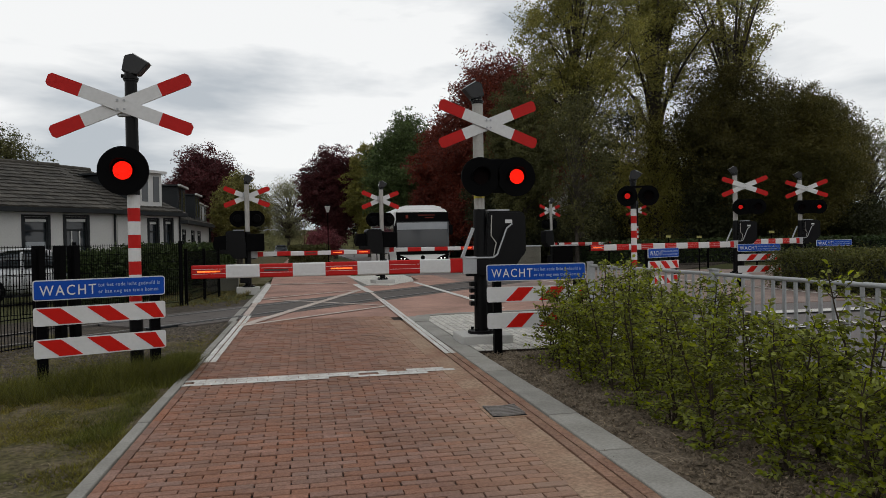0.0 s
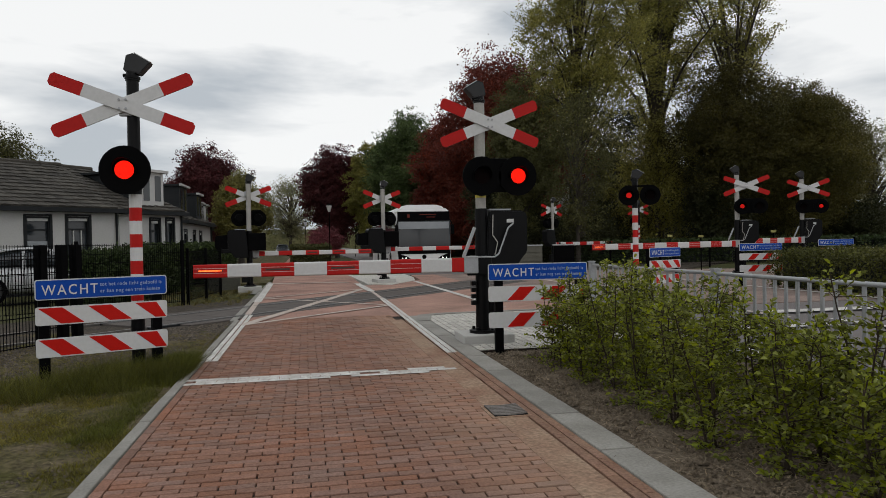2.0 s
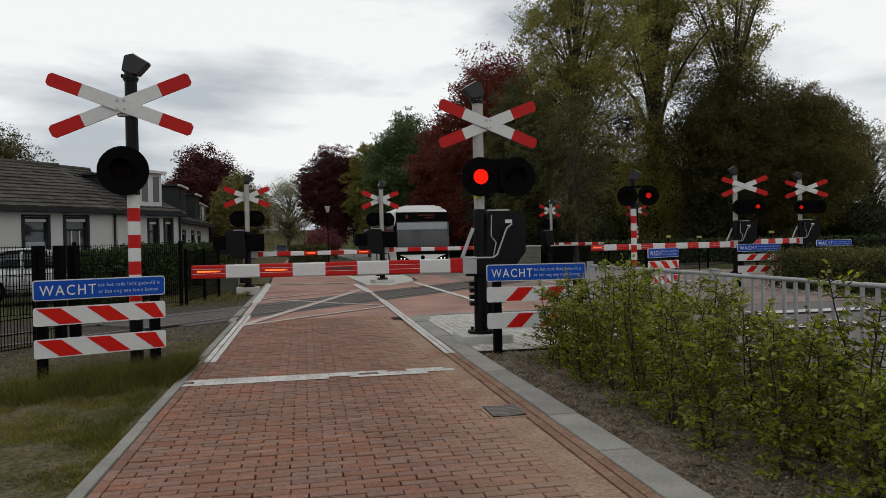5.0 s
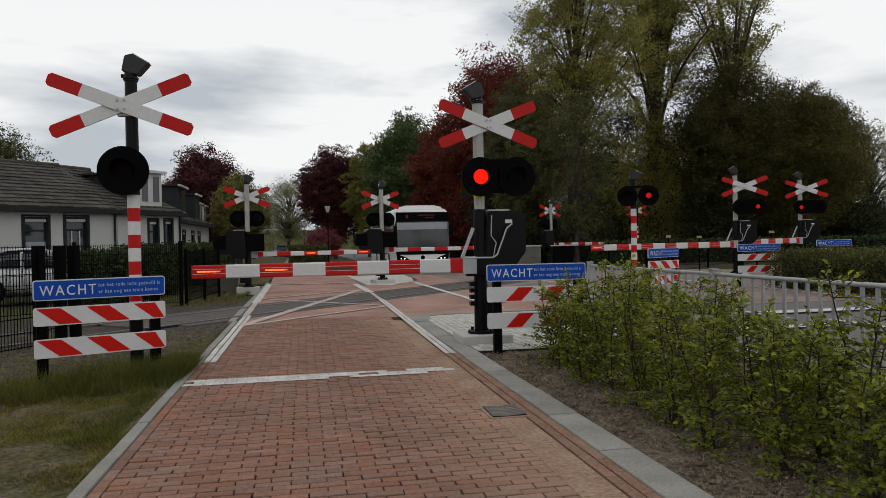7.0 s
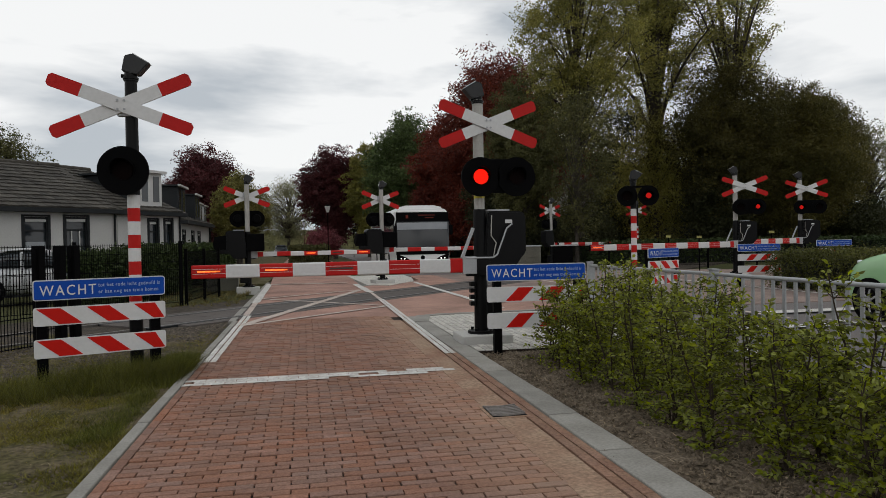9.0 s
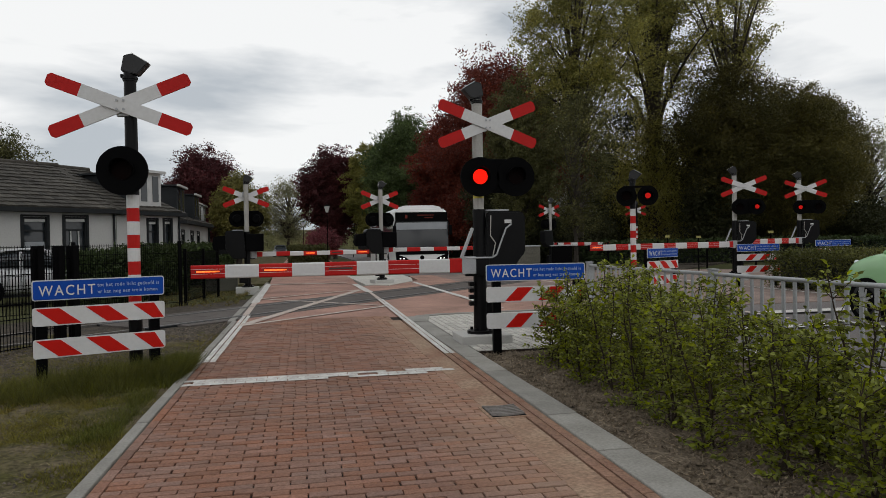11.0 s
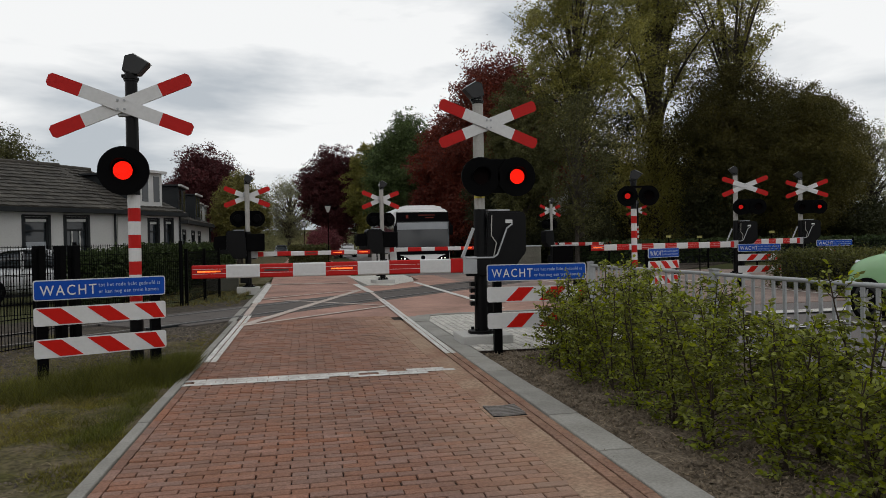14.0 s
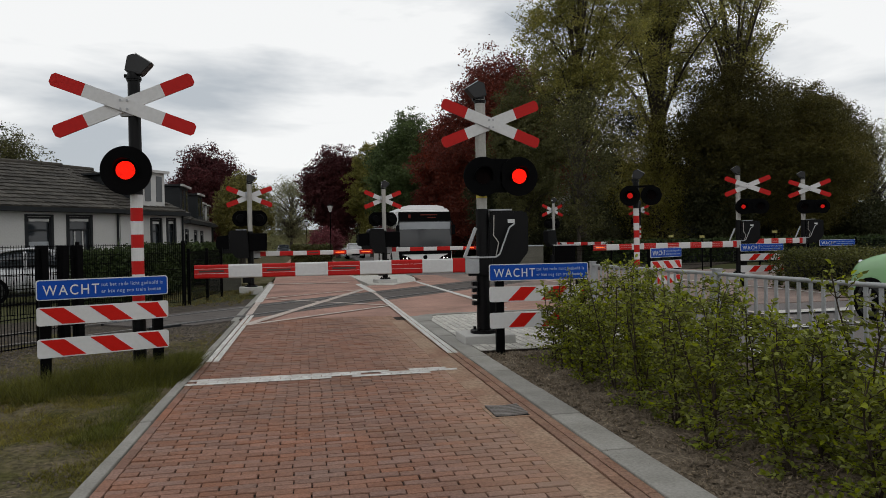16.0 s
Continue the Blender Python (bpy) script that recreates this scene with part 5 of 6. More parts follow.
def tree(at, height, width, leaves, label, n=16000, size=0.28, trunk=0.22, base=0.15, squash=1.0, seed=1, clumps=260, tight=0.075, depth=None, limbs=40, group="trees round the crossing", name="tree", droop=0.0, inner=0.35):
    """A tapered trunk, limbs to the clumps, and a crown of many small leaves."""
    rng = np.random.default_rng(seed)
    t = thing(name, pose(*at), label, "tree" if name == "tree" else "bush", group)
    depth = depth or width
    zc, hz = height * (1 + base) / 2, height * (1 - base) / 2
    cs = []
    while len(cs) < clumps:
        v = rng.normal(size=3)
        v /= np.linalg.norm(v)
        r = rng.uniform(inner, 1.0) ** 0.5 * 0.93
        shape = 1 - 0.25 * max(0, v[2]) - (0.35 * max(0, -v[2]))
        wob = 1 + 0.13 * math.sin(v[0] * 5 + seed) + 0.11 * math.sin(v[1] * 6 + v[2] * 5 + seed * 2) + 0.08 * math.sin(v[2] * 11 + v[0] * 9 + seed)
        cs.append((v[0] * r * width / 2 * shape * wob, v[1] * r * depth / 2 * shape * wob, zc + v[2] * r * hz * squash * (0.94 + 0.06 * wob)))
    cs = np.array(cs)
    bm = bmesh.new()
    pts = [Vector((0, 0, -0.2))]
    steps = 7
    top = height * 0.82
    for i in range(1, steps + 1):
        pts.append(Vector((rng.normal() * 0.02 * height * i / steps, rng.normal() * 0.02 * height * i / steps, top * i / steps)))
    rad = [trunk * (1.25 if i == 0 else 1 - 0.88 * i / steps) for i in range(steps + 1)]
    for i in range(steps):
        tube(bm, pts[i], pts[i + 1], rad[i], rad[i + 1], seg=9, caps=False)
    for c in cs[rng.permutation(len(cs))[:limbs]]:
        zs = max(height * base * 0.8, c[2] * rng.uniform(0.5, 0.8))
        k = min(steps - 1, int(zs / top * steps))
        f = zs / top * steps - k
        s = pts[k].lerp(pts[k + 1], min(1, max(0, f)))
        e = Vector(c)
        mid = s.lerp(e, 0.5) + Vector((0, 0, height * 0.03))
        r = trunk * 0.3
        tube(bm, s, mid, r, r * 0.55, seg=6, caps=False)
        tube(bm, mid, e, r * 0.55, r * 0.10, seg=5, caps=False)
        for _ in range(4):
            o = mid.lerp(e, rng.uniform(0.1, 0.8))
            q = o + Vector(rng.normal(size=3) * width * 0.07) + Vector((0, 0, width * 0.05))
            tube(bm, o, q, r * 0.25, r * 0.05, seg=4, caps=False)
    part("trunk", bm, BARK, t, "brown bark trunk with limbs")
    sub = rng.integers(0, len(cs), clumps * 11)
    g = rng.normal(size=(len(sub), 3))
    g /= np.maximum(1, np.linalg.norm(g, axis=1) / 1.6)[:, None]
    spread = np.array([width, depth, (width + depth) / 2]) * tight
    sprays = cs[sub] + g * spread * rng.uniform(0.6, 1.25, len(cs))[sub][:, None]
    if droop:
        sprays[:, 2] -= droop * rng.random(len(sub)) ** 2 * height * 0.12
    if n > 15000 and trunk > 0.09 and inner > 0.2:
        shade = np.array([0, 0, zc]) + (cs - np.array([0, 0, zc])) * 0.62
        crown_mesh(t, shade, 5000 if n > 30000 else 2600, size * 3.2, spread * 0.7, leaves, rng)
    crown_mesh(t, sprays, n * 2, size * 0.82, spread * np.array([0.36, 0.36, 0.26 + 0.3 * droop]), leaves, rng)
    return t


def crown_mesh(t, sprays, n, size, spread, leaves, rng):
    """Many small pointed leaves gathered in sprays."""
    share = rng.uniform(0.3, 1.7, len(sprays))
    which = rng.choice(len(sprays), n, p=share / share.sum())
    pos = sprays[which] + rng.normal(size=(n, 3)) * spread
    nor = rng.normal(size=(n, 3)) + np.array([0, -0.15, 0.5])
    nor /= np.linalg.norm(nor, axis=1)[:, None]
    a = np.cross(nor, rng.normal(size=(n, 3)))
    a /= np.linalg.norm(a, axis=1)[:, None]
    b = np.cross(nor, a)
    s = (size * rng.uniform(0.55, 1.2, n))[:, None]
    v = np.stack([pos - a * s * 0.8 - b * s * 0.45, pos + a * s, pos - a * s * 0.5 + b * s * 0.6], 1).reshape(-1, 3)
    me = bpy.data.meshes.new("crown")
    me.vertices.add(3 * n)
    me.vertices.foreach_set("co", v.astype(np.float32).ravel())
    me.loops.add(3 * n)
    me.loops.foreach_set("vertex_index", np.arange(3 * n, dtype=np.int32))
    me.polygons.add(n)
    me.polygons.foreach_set("loop_start", np.arange(0, 3 * n, 3, dtype=np.int32))
    me.update(calc_edges=True)
    me.materials.append(leaves)
    crown = new("crown", me)
    crown.parent = t


def forked_tree(at, height, width, fork, leaves, label, n=40000, size=0.09, trunk=0.4, limbs=11, seed=1, upright=0.5, airy=0.3, twigs=12):
    """A tall trunk that forks into rising limbs with side branches; the leaves sit in sprays at the twig ends."""
    rng = np.random.default_rng(seed)
    t = thing("tree", pose(*at), label, "tree", "trees round the crossing")
    bm = bmesh.new()
    tips = []

    def bough(points, r0, r1, seg):
        for i in range(len(points) - 1):
            f, g = i / (len(points) - 1), (i + 1) / (len(points) - 1)
            tube(bm, points[i], points[i + 1], r0 + (r1 - r0) * f, r0 + (r1 - r0) * g, seg=seg, caps=False)

    def arc(p, c, q, k):
        return [p * (1 - f) ** 2 + c * 2 * f * (1 - f) + q * f * f for f in (i / k for i in range(k + 1))]

    stem = [Vector((rng.normal() * 0.10 * i, rng.normal() * 0.10 * i, -0.2 + (fork + 0.2) * i / 4)) for i in range(5)]
    bough(stem, trunk * 1.2, trunk * 0.8, 10)
    for i in range(limbs):
        a = 2 * math.pi * (i + rng.uniform(-0.3, 0.3)) / limbs
        rise = rng.uniform(0.15, 1.0) if i % 3 else rng.uniform(0.75, 1.0)
        reach = width / 2 * (1.05 - 0.75 * rise ** 2) * rng.uniform(0.75, 1.1)
        p = stem[-1].lerp(stem[-2], rng.uniform(0, 0.5) if rise > 0.5 else rng.uniform(0, 1.6))
        q = Vector((math.cos(a) * reach, math.sin(a) * reach, fork + (height - fork) * rise))
        c = p.lerp(q, 0.45) + Vector((-math.cos(a), -math.sin(a), 0)) * reach * 0.22 + Vector((0, 0, (height - fork) * 0.10 * upright * 2))
        limb = arc(p, c, q, 8)
        r = trunk * (0.30 + 0.22 * rise)
        bough(limb, r, 0.03, 7)
        for k in range(twigs):
            f = rng.uniform(airy, 1.0)
            o = limb[min(7, int(f * 8))].lerp(limb[min(8, int(f * 8) + 1)], (f * 8) % 1)
            d = Vector((rng.normal(), rng.normal(), rng.uniform(-0.2, 1.1))).normalized()
            L = width * rng.uniform(0.09, 0.2) * (1.15 - 0.5 * f)
            e = o + d * L
            mid = o.lerp(e, 0.55) + Vector((0, 0, L * 0.12))
            bough([o, mid, e], 0.035, 0.008, 5)
            tips += [o.lerp(mid, 0.7), mid, e, e]
            for _ in range(4):
                u = mid.lerp(e, rng.uniform(-0.3, 1.0))
                w = u + Vector((rng.normal(), rng.normal(), rng.uniform(-0.8, 0.8))) * L * 0.26
                bough([u, w], 0.012, 0.004, 4)
                tips += [w, u.lerp(w, 0.6)]
    part("trunk", bm, BARK, t, "dark trunk forking into rising limbs")
    sprays = np.array([tuple(p) for p in tips])
    crown_mesh(t, sprays, n, size, np.array([0.20, 0.20, 0.16]) * width / 9, leaves, rng)
    return t


tree((-9.5, 73.3, 0), 10.9, 9.0, L_RED, "dark copper beech with a rounded crown", n=36000, seed=2, size=0.15)
tree((-4.7, 54, 0), 6.9, 4.4, L_YELLOW, "small tree in yellow-green spring leaf", n=20000, seed=3, size=0.11, base=0.08)
tree((-2.0, 97, 0), 10.6, 8.2, L_PALE, "half bare tree with pale young leaves", n=12000, seed=4, size=0.12, limbs=110, trunk=0.25)
tree((-7.5, 84, 0), 8.6, 6.5, L_PALE, "half bare tree with pale leaves behind the cottages", n=10000, seed=24, size=0.12, limbs=80, trunk=0.2)
tree((3.3, 76.5, 0), 11.9, 8.3, L_RED, "tall dark copper beech by the road", n=38000, seed=5, size=0.15, base=0.125, depth=5.0)
tree((6.75, 74, 0), 12.4, 4.9, L_POPLAR, "slender young tree in olive leaf", n=22000, seed=6, size=0.14, base=0.05, depth=3.4)
tree((8.9, 100, 0), 9.0, 5.6, L_SHADED, "dark tree beside the far road", n=16000, seed=52, size=0.2, base=0.0, trunk=0.15)
tree((9.0, 62, 0), 12.9, 7.8, L_GREEN, "broad green tree in full leaf", n=40000, seed=7, size=0.15, base=0.08)
tree((14.5, 51, 0), 15.3, 11.6, L_RED2, "tall rusty red beech in full leaf", n=60000, seed=8, size=0.14, base=0.06)
tree((16.6, 41.0, 0), 21.6, 8.8, L_POPLAR, "large poplar with loose olive leaves", n=36000, seed=9, size=0.105, base=0.27, trunk=0.3, limbs=80, clumps=330, tight=0.05, inner=0.1)
tree((26.5, 56, 0), 13.5, 9.0, L_SHADED, "dark tree before the white house", n=14000, seed=61, size=0.13, base=0.2, trunk=0.2)
forked_tree((25.4, 48.0, 0), 26.2, 13.6, 11.4, L_POPLAR, "large poplar with a visible forked trunk and loose leaves", n=44000, size=0.12, trunk=0.54, limbs=17, seed=10, twigs=15)
forked_tree((28.9, 44.0, 0), 22.5, 12.0, 10.0, L_POPLAR, "airy poplar with thin upper limbs", n=17000, size=0.11, trunk=0.3, limbs=13, seed=26, twigs=12)
tree((24.4, 46.0, 0), 11.0, 8.0, L_WILLOW, "weeping willow in dull yellow-green leaf", n=24000, seed=11, size=0.1, base=0.04, droop=1.8, trunk=0.2, clumps=110, tight=0.07, inner=0.05)
tree((14.6, 36.5, 0), 10.3, 5.0, L_OLIVE, "thin young tree in olive leaf", n=9000, seed=25, size=0.09, base=0.1, trunk=0.12, limbs=60, tight=0.06)
tree((12.5, 39.6, 0), 11.6, 5.0, L_OLIVE, "thin tree in dull brown-green leaf", n=22000, seed=41, size=0.09, base=0.12, trunk=0.12, limbs=60, tight=0.06)
tree((27.6, 43, 0), 13.4, 8.6, L_MURK, "dark broad tree beside the poplars", n=50000, seed=12, size=0.1, base=0.08)
tree((33.0, 43, 0), 12.2, 8.6, L_GOLD, "broad tree in dull olive leaf", n=64000, seed=13, size=0.095, base=0.08)
tree((37.6, 46, 0), 12.0, 7.6, L_GOLD, "broad tree at the wood's edge", n=46000, seed=14, size=0.095, base=0.08)
tree((44.5, 49, 0), 10.6, 6.0, L_PALE, "half bare tree at the wood's edge", n=9000, seed=15, size=0.11, limbs=110)
tree((-20.7, 55, 0), 10.3, 6.0, L_OLIVE, "olive tree behind the cottage roof", n=13000, seed=16, size=0.12, limbs=90)
tree((1.6, 62.9, 0), 2.9, 3.2, L_PINK, "pink flowering shrub by the road", n=9000, seed=17, size=0.09, base=0.02, trunk=0.08, name="shrub", group="", limbs=12)
tree((10.9, 55, 0), 11.9, 6.2, L_RED2, "low rusty red tree behind the bus", n=26000, seed=27, size=0.13, base=0.02, trunk=0.12, limbs=14)
tree((13.0, 44, 0), 7.0, 5.0, L_SHADED, "shrub under the trees, shade put into its dark leaves", n=18000, seed=18, size=0.13, base=0.02, trunk=0.1, name="shrub", group="undergrowth")
# Dark leaf colour carries the shade under the trees; middle shrubs stand taller.
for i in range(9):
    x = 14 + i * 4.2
    tree((x, 41 + (i % 3) * 3.5 + i * 0.5, 0), (2.6 if i < 3 or i > 5 else 7.0) + (i * 37 % 5) * 0.4, 6.2, L_SHADED, "undergrowth at the wood's edge, shade put into its dark leaves", n=9000, seed=30 + i, size=0.13, base=0.0, trunk=0.08, name="shrub", group="undergrowth", limbs=10, inner=0.0)


def hedge(x0, x1, y0, y1, h, label, leaves=L_HEDGE, n=9000, size=0.07, seed=1, turn=0, at=(0, 0), core=SLATE):
    rng = np.random.default_rng(seed)
    t = thing("hedge", pose(at[0], at[1], 0, 0, 0, turn), label, "hedge")
    pos = rng.random((n, 3))
    k = rng.integers(0, 3, n)
    pos[k == 0, 2] = 1 - rng.random((k == 0).sum()) ** 2 * 0.3
    pos[k == 1, 1] = rng.random((k == 1).sum()) ** 2 * 0.3
    side = (k == 2) & (rng.random(n) < 0.7)
    pos[side, 0] = rng.random(side.sum()) ** 2 * 0.3
    pos = np.array([x0, y0, 0.0]) + pos * np.array([x1 - x0, y1 - y0, h])
    pos += rng.normal(size=(n, 3)) * 0.06
    nor = rng.normal(size=(n, 3)) + np.array([0, -0.3, 0.5])
    nor /= np.linalg.norm(nor, axis=1)[:, None]
    a = np.cross(nor, rng.normal(size=(n, 3)))
    a /= np.linalg.norm(a, axis=1)[:, None]
    b = np.cross(nor, a)
    s = (size * rng.uniform(0.6, 1.2, n))[:, None]
    v = np.stack([pos - a * s, pos - b * s * 0.5, pos + a * s, pos + b * s * 0.5], 1).reshape(-1, 3)
    stuff_mesh("foliage", v.tolist(), [tuple(range(4 * i, 4 * i + 4)) for i in range(n)], leaves, t)
    # Solid box; its default near-black colour stands in for shade inside the hedge.
    part("stem_core", B(x0 + min(0.4, 0.3 * (x1 - x0)), x1 - 0.15, y0 + min(0.4, 0.3 * (y1 - y0)), y1 - 0.15, -0.1, h * 0.8), core, t, "solid filler box inside the hedge")
    return t


hedge(-1.0, 1.7, 50, 52, 1.30, "low green hedge at the far road's edge", n=5000, size=0.12, seed=2, leaves=L_OLIVE)
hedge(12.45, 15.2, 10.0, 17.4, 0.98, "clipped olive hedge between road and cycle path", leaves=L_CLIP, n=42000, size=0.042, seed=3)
hedge(0, 2.85, 0.0, 0.8, 1.28, "low dark hedge before the long cottage", n=9000, size=0.06, seed=24, turn=79, at=(-5.1, 18.9))
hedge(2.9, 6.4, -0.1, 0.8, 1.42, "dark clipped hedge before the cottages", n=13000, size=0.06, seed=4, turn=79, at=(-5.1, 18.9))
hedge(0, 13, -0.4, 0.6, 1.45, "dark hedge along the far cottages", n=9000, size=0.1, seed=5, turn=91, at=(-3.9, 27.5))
hedge(15.5, 42, 36.5, 38.0, 1.25, "dark bushes behind the crossing", n=12000, size=0.12, seed=6)
hedge(9, 44, 68, 71, 9.0, "tall dark wood far behind the trees", n=12000, size=0.4, seed=17, leaves=L_SHADED)
hedge(44, 95, 66, 69, 4.0, "dark wood edge far behind the trees", n=8000, size=0.35, seed=7, leaves=L_SHADED)
hedge(-70, -9, 112, 116, 5.5, "far bushes behind the cottages", n=7000, size=0.4, seed=8, leaves=L_PALE, core=L_OLIVE)
hedge(-45, 75, 230, 235, 6.0, "hazy far trees at the end of the road", n=15000, size=0.5, seed=9, leaves=L_PALE, core=L_PALE)

# ---- cabinets, markers and the fence behind the crossing ----


def cabinet(at, w, h, material, label, slats):
    t = thing("equipment_cabinet", pose(*at), label, "cabinet")
    part("body", B(-w / 2, w / 2, 0, 0.6, 0, h, bevel=0.01), material, t)
    part("cap", B(-w / 2 - 0.03, w / 2 + 0.03, -0.03, 0.63, h, h + 0.05, bevel=0.008), GALV, t)
    for i in range(slats):
        z = 0.12 + i * (h - 0.2) / slats
        part("slat", B(-w / 2 + 0.04, w / 2 - 0.04, -0.025, 0.0, z, z + (h - 0.2) / slats * 0.6), material, t)
    return t


cabinet((9.3, 28.8, 0, 0, 0, -15), 1.15, 1.15, LOUVRE, "weathered grey equipment cabinet beside the track", 5)
cabinet((10.7, 28.3, 0, 0, 0, -15), 0.85, 1.15, BLACKM, "black louvred cabinet beside the track", 6)
cabinet((-2.55, 23.2, 0, 0, 0, 4), 0.95, 0.62, LOUVRE, "low slatted cabinet behind the far barrier", 4)
mesh_fence((12.0, 32.6), (34.0, 30.0), 1.2, "dark mesh fence at the wood's edge", posts=(0.1, 2.6, 5.1, 7.6, 10.1, 12.6, 15.1, 17.6, 20.0))
for x, y, z in ((14.85, 27.0, 1.50), (16.38, 27.2, 1.46), (18.5, 25.4, 1.60)):
    t = thing("marker_post", pose(x, y, 0, 0, 0, -28), "small yellow marker on a dark post", "sign", "yellow track markers")
    part("post", T((0, 0.03, 0), (0, 0.03, z), 0.025, seg=8), BLACKM, t)
    part("marker", B(-0.10, 0.10, -0.01, 0.0, z - 0.08, z + 0.015), DULL_YELLOW, t, "yellow marker plate")
# ---- young hedge plants by the path ----


def hedge_plant(seed, h):
    rng = np.random.default_rng(seed)
    t = thing("hornbeam_plant", pose(0, 0, -50), "young hornbeam plant with thin dark stems and fresh green leaves", "shrub", "young hedge plants in the bed")
    bm = bmesh.new()
    twigs = []
    for k in range(3):
        p = Vector((rng.normal() * 0.04, rng.normal() * 0.04, -0.05))
        lean = Vector((rng.normal() * 0.10, rng.normal() * 0.10, 1)).normalized()
        hh = h * rng.uniform(0.75, 1.05)
        r = 0.010
        for i in range(6):
            q = p + lean * hh / 6 + Vector((rng.normal() * 0.02, rng.normal() * 0.02, 0))
            tube(bm, p, q, r, r * 0.85, seg=5, caps=False)
            r *= 0.85
            for _ in range(6):
                o = p.lerp(q, rng.random())
                d = Vector((rng.normal(), rng.normal(), rng.uniform(0.0, 0.7))).normalized() * rng.uniform(0.10, 0.30) * (1.1 - 0.08 * i)
                tube(bm, o, o + d, 0.0035, 0.0015, seg=4, caps=False)
                twigs.append((o, d))
            p = q
        twigs.append((p - lean * 0.12, lean * 0.16))
    part("stem", bm, STEM, t, "thin brown branching stem")
    vs, fs = [], []
    for o, d in twigs:
        along = d.normalized()
        flat = Vector((rng.normal() * 0.6, rng.normal() * 0.6 - 0.35, 1)).normalized()
        side = along.cross(flat).normalized()
        count = int(d.length / 0.021) + 2
        for i in range(count):
            f = 0.18 + 0.84 * i / (count - 1)
            s = 1 if i % 2 else -1
            u = (along * rng.uniform(0.35, 0.9) + side * s * rng.uniform(0.5, 1.0) + Vector(rng.normal(size=3) * 0.25)).normalized()
            nor = (flat + Vector(rng.normal(size=3) * 0.7)).normalized()
            w = nor.cross(u).normalized()
            nor = u.cross(w)
            L = rng.uniform(0.028, 0.052)
            c = o + d * f + Vector(rng.normal(size=3) * 0.008)
            k = len(vs)
            lift, tipd = nor * L * 0.10, -nor * L * rng.uniform(0.05, 0.3)
            vs += [tuple(c), tuple(c + u * L * 0.30 + w * L * 0.26 + lift), tuple(c + u * L * 0.68 + w * L * 0.22 + lift), tuple(c + u * L + tipd), tuple(c + u * L * 0.68 - w * L * 0.22 + lift), tuple(c + u * L * 0.30 - w * L * 0.26 + lift), tuple(c + u * L * 0.5)]
            fs += [(k, k + 6, k + 1), (k + 1, k + 6, k + 3, k + 2), (k + 4, k + 3, k + 6, k + 5), (k + 5, k + 6, k)]
    stuff_mesh("leaves", vs, fs, L_SHRUB, t)
    return t


rng = random.Random(7)
kinds = [hedge_plant(100 + i, 0.80 + 0.065 * i) for i in range(7)]
spots = []
for row, (x, step, y0, y1) in enumerate(((2.78, 0.60, 2.5, 8.2), (3.25, 0.44, 2.1, 8.5), (3.75, 0.8, 2.0, 8.4))):
    y = y0
    while y < y1:
        spots.append((x + rng.uniform(-0.12, 0.12), y + rng.uniform(-0.1, 0.1)))
        y += step
for i, (x, y) in enumerate(spots):
    m = pose(x, y, 0, 0, 0, rng.uniform(0, 360))
    if i < len(kinds):
        kinds[i].matrix_basis = m
    else:
        copy_thing(kinds[i % len(kinds)], m)

# ---- grass and litter ----


def blades(name, label, count, spot, height, width, material, seed, lean=0.5, spread=0.022):
    g = np.random.default_rng(seed)
    vs, fs = [], []
    for i in range(count):
        if i % 14 == 0:
            cx, cy, cz = spot(g)
            tall = height * (0.35 + 1.1 * g.random() ** 2)
        x, y, z = cx + g.normal() * spread, cy + g.normal() * spread, cz
        h = tall * (0.4 + 0.8 * g.random())
        a = g.uniform(0, 2 * math.pi)
        dx, dy = math.cos(a) * width, math.sin(a) * width
        lx, ly = g.normal() * lean * h, g.normal() * lean * h
        k = len(vs)
        vs += [(x - dx, y - dy, z), (x + dx, y + dy, z), (x + lx, y + ly, z + h)]
        fs.append((k, k + 1, k + 2))
    return tagged(stuff_mesh(name, vs, fs, material), label, "grass", "", "stuff")


def lawn(g):
    while True:
        x, y = -1.37 - abs(g.normal()) * 1.6, g.uniform(3.2, 12.0)
        bare = 0.35 * noise.noise(Vector((x * 4.0, y * 4.0, 1.0))) + noise.noise(Vector((x * 1.3, y * 1.3, 3.0))) - 0.16 * max(0.0, 6.6 - y)
        if bare > -0.45 + 0.55 * g.random():
            return x, y, -0.05


def tuft(g):
    u = 1.75 - abs(g.normal()) * 0.85
    return min(-1.38, -2.71 + u * 0.918 + g.normal() * 0.2), 7.815 + u * 0.396 + g.normal() * 0.26 - 0.12, -0.05


def tuft_edge(g):
    return -1.45 - abs(g.normal()) * 0.16, g.uniform(5.6, 8.3), -0.05


blades("grass", "short yellowish verge grass", 170000, lawn, 0.042, 0.0034, BLADE, 1, 0.9)
blades("grass_tuft", "long grass round the sign posts", 60000, tuft, 0.20, 0.0030, LUSH, 2, 0.55)
blades("grass_edge", "longer grass along the edging", 16000, tuft_edge, 0.07, 0.003, LUSH, 3, 0.6)
blades("track_weeds", "weeds beside the track", 6000, lambda g: (-1.6 - abs(g.normal()) * 1.5, g.uniform(17.5, 24.0), -0.06), 0.10, 0.008, STRAW_GRASS, 4, 0.6)
blades("verge_litter", "dry stalks and litter in the verge", 3500, lambda g: (-1.38 - abs(g.normal()) * 1.5, g.uniform(3.2, 11.0), -0.02), 0.012, 0.004, STRAW, 6, 2.2, 0.2)
